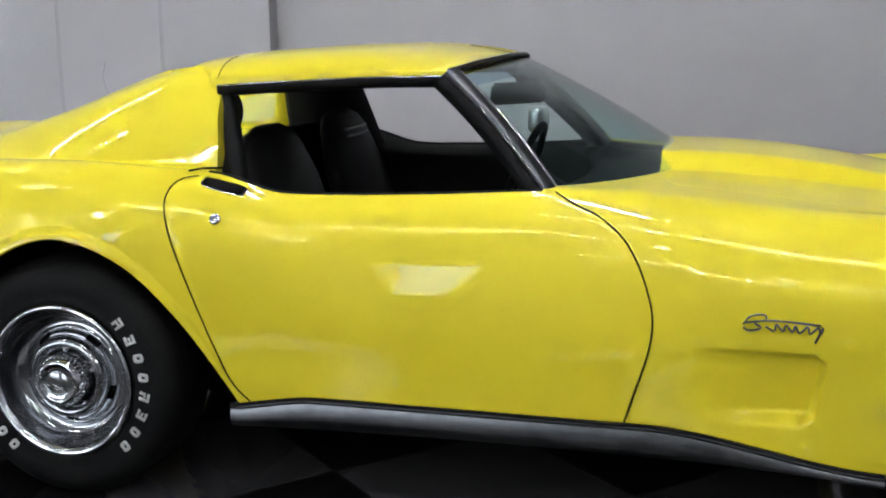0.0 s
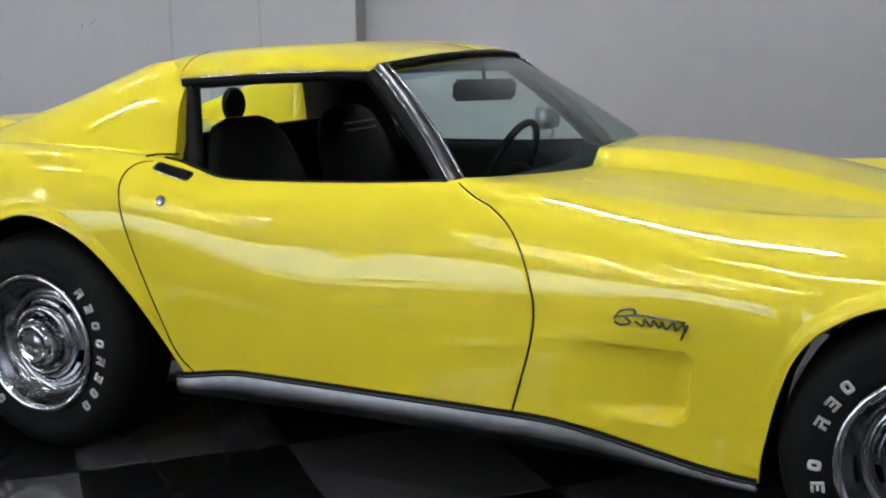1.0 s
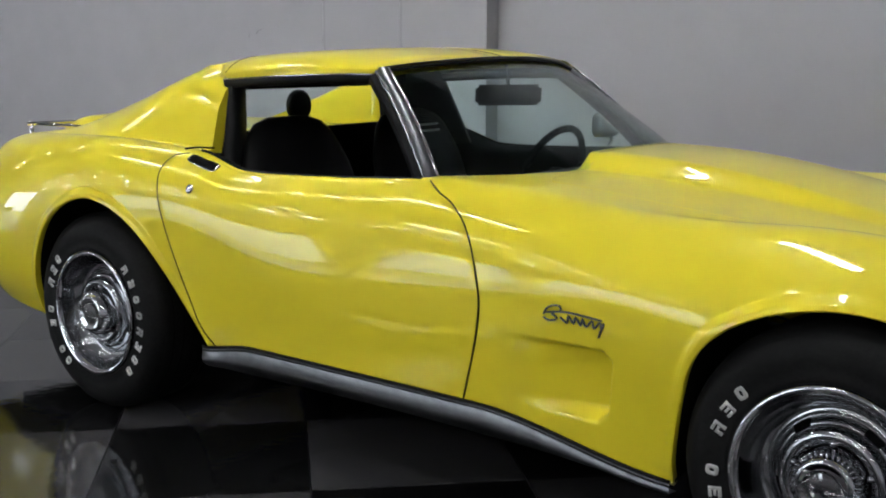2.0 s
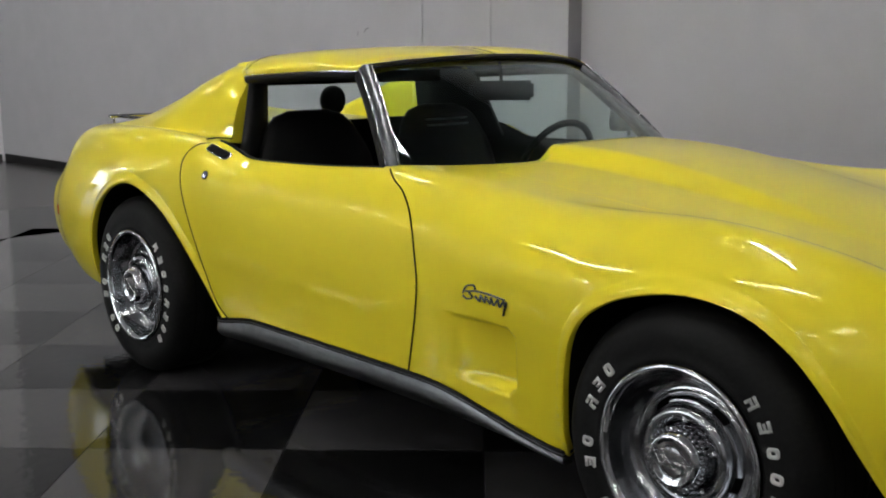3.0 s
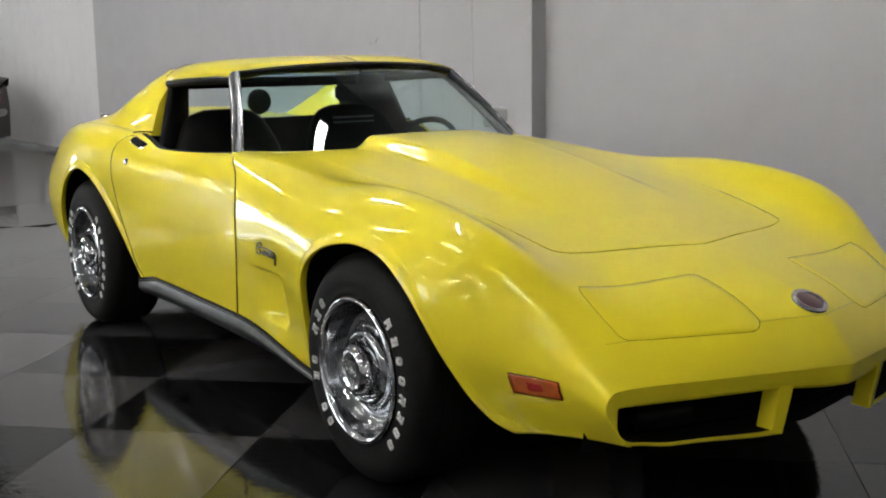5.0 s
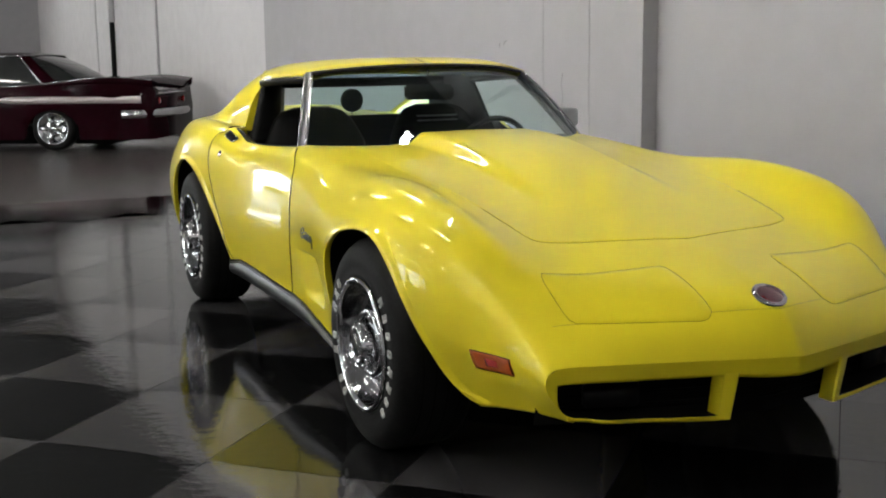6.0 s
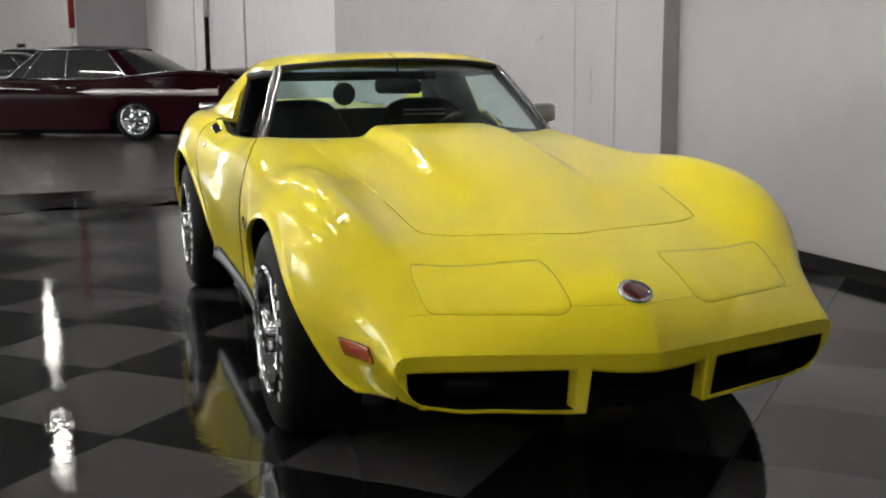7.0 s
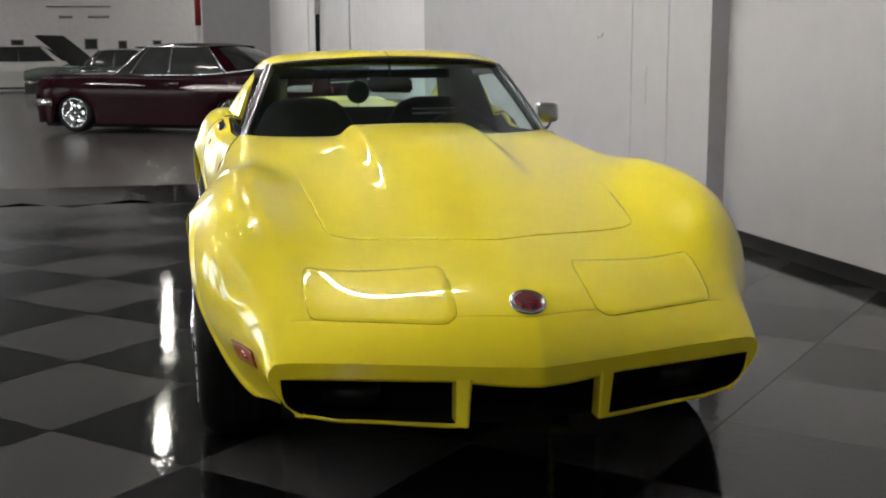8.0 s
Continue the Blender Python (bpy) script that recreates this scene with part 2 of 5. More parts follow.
def even(line, arc, at):
    """A cross-section evened out along its length, tightest at the crest, and split there into top and side."""
    s = np.linspace(0, arc[-1], 240)
    line = np.stack([np.interp(s, arc, line[:, i]) for i in (0, 1)], 1)
    d = s[None] - s[:, None]
    sig = 0.024 + 0.030 * np.clip((np.abs(s - at) - 0.05) / 0.12, 0, 1)
    w = np.exp(-0.5 * (d / sig[:, None]) ** 2)
    s0, s1, s2 = w.sum(1), (w * d).sum(1), (w * d * d).sum(1)
    line = (w * (s2[:, None] - s1[:, None] * d) / (s0 * s2 - s1 * s1)[:, None]) @ line
    crest = np.array([np.interp(at, s, line[:, i]) for i in (0, 1)])
    mid = float(np.interp(0.0, line[:120, 0], s[:120])) if line[119, 0] > 0 else float(s[np.argmin(np.abs(line[:, 0]))])
    cut = lambda u: np.stack([np.interp(u, s, line[:, i]) for i in (0, 1)], 1)
    return crest, cut(np.linspace(mid, at, 60)), cut(np.linspace(arc[-1], at, 110))


def all_sections():
    out = []
    for x in SECTION_X:
        c, e, k = CENTRE(x)[0], EDGE(x), CREST_LINE(x)
        if -1.10 < x < 0.35:
            k = k + np.array((0.0, BELT(x)[0]))
        pts = [(-k[0], k[1]), (-e[0], e[1]), (0, c), tuple(e), tuple(k)] + [tuple(g(x)) for g in (UPPER, MID, LOW, FOOT)]
        line = np.array(path(pts, 24))
        arc = np.concatenate(([0], np.cumsum(np.linalg.norm(np.diff(line, axis=0), axis=1))))
        out.append(even(line, arc, arc[24 * 4]))
    return [np.array(a) for a in zip(*out)]


SECTION_X = np.linspace(-2.46, 2.27, 474)
CRESTS, TOPS, SIDES = all_sections()
_sections = {}


def unwarp(x, y):
    """The length along the guide lines that lies at x in plan, on the body's upper side."""
    u = x
    for _ in range(12):
        u += x - warp(u, y, 0.5).x
    return u


def section(x):
    """The body's half cross-section at x: the crest, the top as (y, z) outwards, and the side as (z, y) upwards."""
    key = round(x, 4)
    if key not in _sections:
        u = min(max((x + 2.46) / 0.01, 0.0), 472.999)
        i = int(u)
        k, t, s = (a[i] + (a[i + 1] - a[i]) * (u - i) for a in (CRESTS, TOPS, SIDES))
        t[0, 0] = 0.0
        _sections[key] = k, (np.maximum.accumulate(t[:, 0]), t[:, 1]), (np.maximum.accumulate(s[:, 1]), s[:, 0])
    return _sections[key]


def CREST(x):
    return section(x)[0]


def side_line(x):
    zs, ys = section(x)[2]
    return ys, zs


def vent(x, z):
    """The depth of the recess behind the front wheel."""
    if not 0.4 < x < 0.76:
        return 0.0
    front = 0.722 - 0.16 * max(0.50 - z, 0.0) - 0.022 * step(0.487, 0.513, z) ** 2 - 0.022 * (1 - step(0.335, 0.372, z)) ** 2
    deep = step(0.40, 0.70, x) * (1 - step(front - 0.010, front + 0.002, x))
    return 0.042 * deep * (1 - step(0.508, 0.519, z)) * step(0.325, 0.365, z)


ARCH_XZ = np.array([p for line in ARCHES for p in line])


def flare(x, z):
    """The lip rolled outwards round each wheel opening."""
    if z < 0.26 or not (0.8 < abs(x) < 1.95 or -0.8 < x < -0.72):
        return 0.0
    d = math.sqrt(float(np.min(np.sum((ARCH_XZ - (x, z)) ** 2, axis=1))))
    return 0.007 * (1 - step(0.010, 0.036, d))


def side_y(x, z):
    """The body's half width at length x and height z."""
    ys, zs = side_line(x)
    return float(np.interp(z, zs, ys)) - vent(x, z) + flare(x, z)


def dome(x, y):
    """The raised panel along the hood."""
    w = 0.265
    return 0.042 * (1 - step(w - 0.045, w + 0.03, abs(y))) * (1 - step(0.55, 1.5, x)) 


def top_z(x, y):
    """The height of the body's upper side at x and half width y."""
    a = abs(y)
    return float(np.interp(a, *section(x)[1])) + dome(x, a)


def side_pt(x, z, sgn, out=0.0):
    """A point of the body's side, moved outwards."""
    y = side_y(x, z)
    dz = (side_y(x, z + 0.01) - side_y(x, z - 0.01)) / 0.02
    n = Vector((0, 1, -dz)).normalized()
    p = warp(x, y + n.y * out, z + n.z * out)
    return Vector((p.x, p.y * sgn, p.z))


def top_pt(x, y, out=0.0):
    z = top_z(x, y)
    dx = (top_z(x + 0.01, y) - top_z(x - 0.01, y)) / 0.02
    dy = (top_z(x, y + 0.01) - top_z(x, y - 0.01)) / 0.02
    n = Vector((-dx, -dy, 1)).normalized()
    p = warp(x, y, z)
    return p + n * out


def deck_pt(x, y, out=0.0):
    """A point of the body's upper side by its place in plan."""
    return top_pt(unwarp(x, y), y, out)


CABIN = (-1.02, 0.30)


def body_columns():
    xs = set(np.round(np.arange(-2.46, 2.2701, 0.024), 4)) | {2.27, *CABIN} | set(np.round(np.arange(0.66, 0.735, 0.003), 4))
    for line in ARCHES:
        xs |= {round(float(p[0]), 4) for p in line[1:-1]}
    xs = sorted(xs)
    return [x for i, x in enumerate(xs) if i == 0 or x - xs[i - 1] > 0.0012]


def under_hood(x, y):
    """How far the body's skin lies lower under the hood panel."""
    a = abs(y)
    side = float(np.interp(x, (0.42, 0.8, 1.2, 1.5, 1.6, 1.638), (0.525, 0.52, 0.502, 0.481, 0.471, 0.462)))
    nose = float(np.interp(a, (0, 0.06, 0.22, 0.38, 0.44, 0.462), (1.766, 1.752, 1.708, 1.672, 1.655, 1.638)))
    return 0.012 * step(0.010, 0.045, min(side - a, nose - x, x - 0.34))


def skin_pt(x, y):
    p = warp(x, y, top_z(x, y))
    p.z -= under_hood(p.x, p.y)
    return p


def build_body(car):
    bm = bmesh.new()
    ns, nk = 92, 62
    for sgn in (-1, 1):
        lower, upper, cowl = [], [], []
        for x in body_columns():
            ys, zs = side_line(x)
            lo = max(zs[0], arch(x))
            k = CREST(x)
            row = []
            for i in range(ns + 1):
                z = lo + (k[1] - lo) * i / ns
                p = warp(x, side_y(x, z), z)
                row.append(Vector((p.x, p.y * sgn, p.z)))
            lip = row[0]
            row = [Vector((lip.x, lip.y - sgn * 0.022, lip.z + 0.004)), Vector((lip.x, lip.y - sgn * 0.006, lip.z - 0.004))] + row
            lower.append(row)
            if 0.03 < x <= CABIN[1]:
                yg = 0.65 * ((0.385 - x) / 0.34) ** (1 / 2.3) - 0.01
                cowl.append([warp(x, sgn * (k[0] + (yg - k[0]) * i / 8), top_z(x, k[0] + (yg - k[0]) * i / 8)) for i in range(9)])
            if not CABIN[0] < x < CABIN[1]:
                w = k[0]
                upper.append((x, [skin_pt(x, sgn * w * (1 - i / nk)) for i in range(nk + 1)]))
        grid(bm, lower)
        grid(bm, cowl)
        for part_rows in ([r for x, r in upper if x <= CABIN[0]], [r for x, r in upper if x >= CABIN[1]]):
            grid(bm, part_rows)
    bmesh.ops.remove_doubles(bm, verts=bm.verts, dist=0.0006)
    ob = part("body", bm, YELLOW, car)
    return ob


def patch(outline, surf, rings=10, out=0.0025, skirt=0.008):
    """A panel over a curved surface inside an outline of two numbers a point."""
    c = sum(np.array(p, float) for p in outline) / len(outline)
    bm = bmesh.new()
    rows = [[surf(*p, -skirt) for p in outline], [surf(*p, out - 0.0012) for p in outline]]
    for k in range(rings):
        f = 1 - 0.003 / 0.3 - (k / rings) * 0.97
        rows.append([surf(*(c + (np.array(p) - c) * f), out) for p in outline])
    vs = grid(bm, rows, close=True)
    bm.faces.new(vs[-1])
    return bm


def seam(outline, surf, radius, out=0.0, closed=True):
    bm = bmesh.new()
    tube(bm, [surf(*p, out) for p in outline], radius, 6, closed)
    return bm


# ---- the yellow car: its parts ----
def loft(rows, material, name, parent, label="", close=False):
    bm = bmesh.new()
    grid(bm, rows, close)
    bmesh.ops.remove_doubles(bm, verts=bm.verts, dist=0.0004)
    return part(name, bm, material, parent, label)


ROOF_C = spline([(-1.04, 1.172), (-0.95, 1.192), (-0.8, 1.206), (-0.58, 1.216), (-0.36, 1.215), (-0.22, 1.198), (-0.15, 1.183)])
RAIL = spline([(-1.04, 0.545, 1.116), (-0.87, 0.563, 1.128), (-0.55, 0.56, 1.145), (-0.234, 0.535, 1.152), (-0.15, 0.525, 1.152)])


def roof_pt(x, y, out=0.0):
    """Roof skin; the front edge sweeps back at the sides."""
    r = RAIL(x)
    a = min(abs(y) / r[0], 1.0)
    f = step(-0.3, -0.65, x)
    z = ROOF_C(x)[0] - (ROOF_C(x)[0] - r[1]) * (0.26 * a**2 + (0.74 - 0.06 * f) * a**(7 + 4 * f) + 0.06 * f * a**30)
    z -= 0.006 * step(-0.985, -1.04, x)
    return Vector((x - 0.085 * a * a * step(-0.7, -0.15, x), y, z + out))


def build_roof(car):
    xs = np.linspace(-1.04, -0.15, 34)
    rows = []
    for x in xs:
        w = RAIL(x)[0] * (1 - 0.10 * step(-0.885, -0.97, x))
        row = [roof_pt(x, w * s) for s in np.linspace(-1, 1, 61)]
        edge0, edge1 = row[0] + Vector((0, 0.012, -0.022)), row[-1] + Vector((0, -0.012, -0.022))
        rows.append([edge0] + row + [edge1])
    bm = bmesh.new()
    grid(bm, rows)
    grid(bm, [[p + Vector((0, 0, -0.03)) for p in row[1:-1]] for row in rows])
    roof = part("roof", bm, YELLOW, car)
    for sgn in (-1, 1):
        xs2 = [(-0.185, 0.05), (-0.19, 0.3), (-0.2, 0.5), (-0.235, 0.535), (-0.5, 0.545), (-0.85, 0.55), (-0.915, 0.535), (-0.925, 0.3), (-0.925, 0.08), (-0.90, 0.05), (-0.5, 0.05)]
        out = [(x, sgn * y) for x, y in path(xs2, 6, True)]
        part("lift_out_panel", patch(out, roof_pt, 8, 0.0006, 0.01), YELLOW, roof)
        part("panel_gap", seam([(-0.884, sgn * y) for y in np.linspace(0.42, 0.556, 8)], roof_pt, 0.0013, 0.0005, False), GAP, roof)
    part("panel_gap", seam([(x, 0.0) for x in np.linspace(-0.30, -0.152, 6)], roof_pt, 0.0016, 0.0005, False), GAP, roof)
    # headlining
    bm = bmesh.new()
    grid(bm, [[roof_pt(x, RAIL(x)[0] * s * 0.97) + Vector((0, 0, -0.034)) for s in np.linspace(-1, 1, 21)] for x in np.linspace(-1.02, -0.17, 12)])
    part("headlining", bm, BLACK, roof)


SAIL_TOP = spline([(-1.95, 0.50, 0.872), (-1.84, 0.505, 0.900), (-1.70, 0.505, 0.936), (-1.57, 0.505, 0.976), (-1.36, 0.50, 1.042), (-1.14, 0.49, 1.120), (-1.04, 0.48, 1.152), (-0.93, 0.47, 1.172)])


def sail_line(x):
    """The sail panel's cross-section at x, from the body's side up to the roof and in."""
    k, t = CREST(x), SAIL_TOP(x)
    f = step(-1.95, -1.70, x)
    s = step(-1.52, -1.12, x)
    q = step(-1.12, -1.0, x)
    inner_top = (t[0] - 0.05 + 0.095 * q, t[1] - 0.008 - 0.02 * q)
    inner_low = (t[0] - 0.065 + 0.125 * q, min(0.87, t[1] - 0.012))
    foot = [np.array((k[0] + 0.001, k[1] - 0.005)), np.array((k[0] - 0.02, top_z(x, k[0] - 0.02) - 0.002)), np.array((k[0] - 0.05, top_z(x, k[0] - 0.05) + 0.0015))]
    a1, b = foot[2], np.array((t[0], t[1]))
    gap = float(np.linalg.norm(b - a1))
    c1 = a1 + np.array((-0.30 + 0.18 * s, 0.10 + 0.21 * s)) * gap
    c2 = b + np.array((0.30 + 0.02 * s, -0.06 + 0.005 * s)) * gap
    dense = [a1 * (1 - v)**3 + 3 * c1 * v * (1 - v)**2 + 3 * c2 * v * v * (1 - v) + b * v**3 for v in np.linspace(0, 1, 33)]
    line = foot[:2] + dense + path([tuple(b), inner_top, inner_low], 3)[1:]
    if f < 1:
        line = [(p[0], (top_z(x, p[0]) - 0.004) * (1 - f) + p[1] * f) for p in line]
    return line


def build_sails(car):
    for sgn in (-1, 1):
        rows = []
        for x in np.linspace(-1.95, -0.875, 46):
            k, line = CREST(x), sail_line(x)
            sag = 0.003 * step(-1.03, -0.97, x) + 0.020 * step(-0.96, -0.89, x)
            fwd = 0.024 * step(-1.2, -0.875, x)
            rows.append([Vector((x + fwd * (1 - step(0.86, 1.12, p[1])) * step(k[1] - 0.03, k[1] + 0.008, p[1]), sgn * p[0], p[1] - sag * step(1.0, 1.1, p[1]))) for p in line])
        bm = bmesh.new()
        vs = grid(bm, rows)
        bm.faces.new([bm.verts.new(v.co) for v in vs[-1]])
        sail = part("sail_panel", bm, YELLOW, car)
        bm = bmesh.new()
        lean = [(-0.842, 0.575), (-0.832, 0.545), (-0.88, 0.475), (-1.045, 0.405), (-1.075, 0.44), (-0.93, 0.53)]
        grid(bm, [[Vector((x - 0.02 * f + (0.06 * (1 - f) if y > 0.52 else 0.0), sgn * (y - 0.02 * f + (0.075 * (1 - f) if y > 0.52 else 0.0)), 0.84 + 0.285 * f)) for x, y in lean] for f in (0, 0.35, 0.7, 1)], True)
        part("inner_trim", bm, BLACK, sail)
        bm = bmesh.new()
        tube(bm, [(-0.905, sgn * 0.716, 0.897), (-0.875, sgn * 0.695, 0.902), (-0.835, sgn * 0.655, 0.899)], 0.0032, 6)
        part("sail_gap", bm, GAP, sail)


def ws_base(s):
    a = abs(s)
    return Vector((0.375 - 0.33 * a**2.3, 0.65 * s, 0.89 - 0.028 * a * a))


def ws_top(s):
    a = abs(s)
    return Vector((-0.155 - 0.085 * a * a, (0.525 - 0.012 * step(0.6, 1, s)) * s, 1.178 - 0.03 * a * a - 0.008 * step(0.6, 1, s)))


def ws_pt(s, t, out=0.0):
    p = ws_base(s).lerp(ws_top(s), t)
    bow = 0.012 * 4 * t * (1 - t)
    return p + Vector((0.75, 0, 0.65)) * (bow + out)


def build_windshield(car):
    bm = bmesh.new()
    ss, ts = np.linspace(-1, 1, 49), np.linspace(-0.02, 1.0, 17)
    grid(bm, [[ws_pt(s, t) for s in ss] for t in ts])
    grid(bm, [[ws_pt(s, t, -0.005) for s in ss] for t in ts])
    glass = part("windshield", bm, GLASS, car, "tinted curved windshield glass")
    glass.visible_shadow = False
    bm = bmesh.new()
    grid(bm, [[ws_pt(s, t, -0.008) for s in ss] for t in (0.86, 0.93, 1.0)])
    band = part("shade_band", bm, BLUEBAND, glass, "blue-tinted shade band")
    band.visible_shadow = False
    for sgn in (-1, 1):
        rows = []
        for t in np.linspace(-0.03, 0.985, 14):
            c = ws_pt(sgn, t)
            rows.append([c + Vector((d, sgn * o, h)) for d, o, h in ((0.017, -0.015, 0.010), (0.013, -0.005, 0.015), (0.0, 0.009, 0.013), (-0.011, 0.016, 0.005), (-0.012, 0.013, 0.0), (-0.005, -0.020, -0.012))])
        pil = loft(rows, BRUSHED, "windshield_pillar", car, "brushed stainless windshield pillar", True)
        bm = bmesh.new()
        tube(bm, [ws_pt(sgn, t) + Vector((0.015, -sgn * 0.012, 0.014)) for t in np.linspace(-0.02, 0.985, 12)], 0.0045, 8)
        part("bright_bead", bm, CHROME, pil)
        bm = bmesh.new()
        tube(bm, [ws_pt(sgn, t) + Vector((-0.0105, sgn * 0.0158, 0.0055)) for t in np.linspace(-0.02, 0.985, 12)], 0.0022, 8)
        part("rib_bead", bm, CHROME, pil)
        rows = []
        for t in np.linspace(-0.02, 0.99, 14):
            c = ws_pt(sgn, t)
            rows.append([c + Vector((d, sgn * o, h)) for d, o, h in ((-0.010, 0.012, 0.003), (-0.020, 0.014, -0.003), (-0.032, 0.013, -0.014), (-0.050, 0.003, -0.028), (-0.046, -0.010, -0.032), (-0.010, -0.020, -0.018))])
        loft(rows, BLACK, "weatherstrip", pil, "black rubber weatherstrip", True)
    bm = bmesh.new()
    tube(bm, [ws_pt(s, 1.0) + Vector((0.009, 0, 0.001)) for s in np.linspace(-1.02, 1.02, 40)], 0.0055, 8)
    part("header_trim", bm, BLACK, car)
    bm = bmesh.new()
    tube(bm, [ws_pt(s, 1.0) + Vector((0.004, 0, 0.010)) for s in np.linspace(-1.02, 1.02, 40)], 0.0032, 8)
    part("header_bead", bm, BRUSHED, car)
    # side rails over the windows
    for sgn in (-1, 1):
        xs = np.linspace(-0.885, -0.165, 26)
        edge = [Vector((x - 0.085 * step(-0.7, -0.15, x), sgn * RAIL(x)[0], RAIL(x)[1])) for x in xs]
        lip = [(0.000, -0.012), (0.004, -0.016), (0.003, -0.030), (-0.005, -0.041), (-0.018, -0.044), (-0.030, -0.036), (-0.030, -0.014)]
        loft([[p + Vector((0, sgn * o, h)) for o, h in lip] for p in edge], BLACK, "window_seal", car, "", True)
        bm = bmesh.new()
        tube(bm, [p + Vector((0, sgn * 0.003, -0.0135)) for p in edge], 0.0026, 8)
        part("drip_moulding", bm, CHROME, car)


DOOR_FRONT = [(0.07, 0.861), (0.125, 0.834), (0.182, 0.811), (0.241, 0.768), (0.280, 0.713), (0.308, 0.643), (0.322, 0.574), (0.312, 0.491), (0.281, 0.385), (0.256, 0.303)]
DOOR_REAR = [(-0.734, 0.285), (-0.779, 0.344), (-0.82, 0.449), (-0.857, 0.559), (-0.892, 0.664), (-0.916, 0.735), (-0.932, 0.79), (-0.938, 0.832), (-0.928, 0.864), (-0.905, 0.880), (-0.872, 0.884)]


def build_doors(car):
    for sgn in (-1, 1):
        surf = lambda x, z, out=0.0: side_pt(x, z, sgn, out)
        belt = [np.array((x, float(CREST(x)[1]) - 0.006)) for x in np.linspace(-0.845, 0.04, 56)]
        out = path(DOOR_FRONT, 6)[:-1] + [np.array((x, 0.303 - 0.018 * step(-0.4, -0.74, x))) for x in np.linspace(0.256, -0.734, 26)][:-1] + path(DOOR_REAR, 6) + belt
        door = part("door", patch(out, surf, 30, 0.0022, 0.01), YELLOW, car)
        line = [tuple(p) for p in path(DOOR_FRONT, 6)]
        part("door_gap", seam(line, surf, 0.0024, 0.0012, False), GAP, car)
        line = [tuple(p) for p in path(DOOR_REAR, 6)]
        part("door_gap", seam(line, surf, 0.0022, 0.0012, False), GAP, car)
        # flush pull and lock
        along, over = np.array((0.118, -0.032)), np.array((0.262, 0.965))
        for name, material, host, size, lift in (("door_handle", CHROME, door, 1.0, 0.0045), ("finger_recess", GAP, None, 0.82, 0.0056)):
            ring = []
            for q in np.linspace(0, 2 * math.pi, 37)[:-1]:
                u, v = (math.copysign(abs(f(q)) ** 0.4, f(q)) for f in (math.cos, math.sin))
                ring.append(np.array((-0.798, 0.8575)) + along * 0.5 * u * (0.5 + 0.5 * size) + over * 0.0115 * v * size)
            plate = patch(ring, surf, 4, lift, 0.004)
            if host is not None:
                pull = part(name, plate, material, host, "chrome-edged flush door pull")
            else:
                part(name, plate, material, pull)
        c = side_pt(-0.80, 0.782, sgn, 0.0)
        n = (side_pt(-0.80, 0.782, sgn, 0.01) - c).normalized()
        bm = bmesh.new()
        lathe(bm, [(0.0, 0.007), (0.006, 0.007), (0.013, 0.006), (0.016, 0.003), (0.016, -0.004)], 20, Matrix.Translation(c) @ n.to_track_quat("Z", "Y").to_matrix().to_4x4())
        part("door_lock", bm, CHROME, door, "round chrome lock")
        # belt seal along the window opening
        bm = bmesh.new()
        tube(bm, [Vector((x, sgn * (float(CREST(x)[0]) - 0.016), float(CREST(x)[1]) - 0.002)) for x in np.linspace(-0.86, 0.05, 56)], 0.006, 8)
        part("belt_seal", bm, BLACK, door)


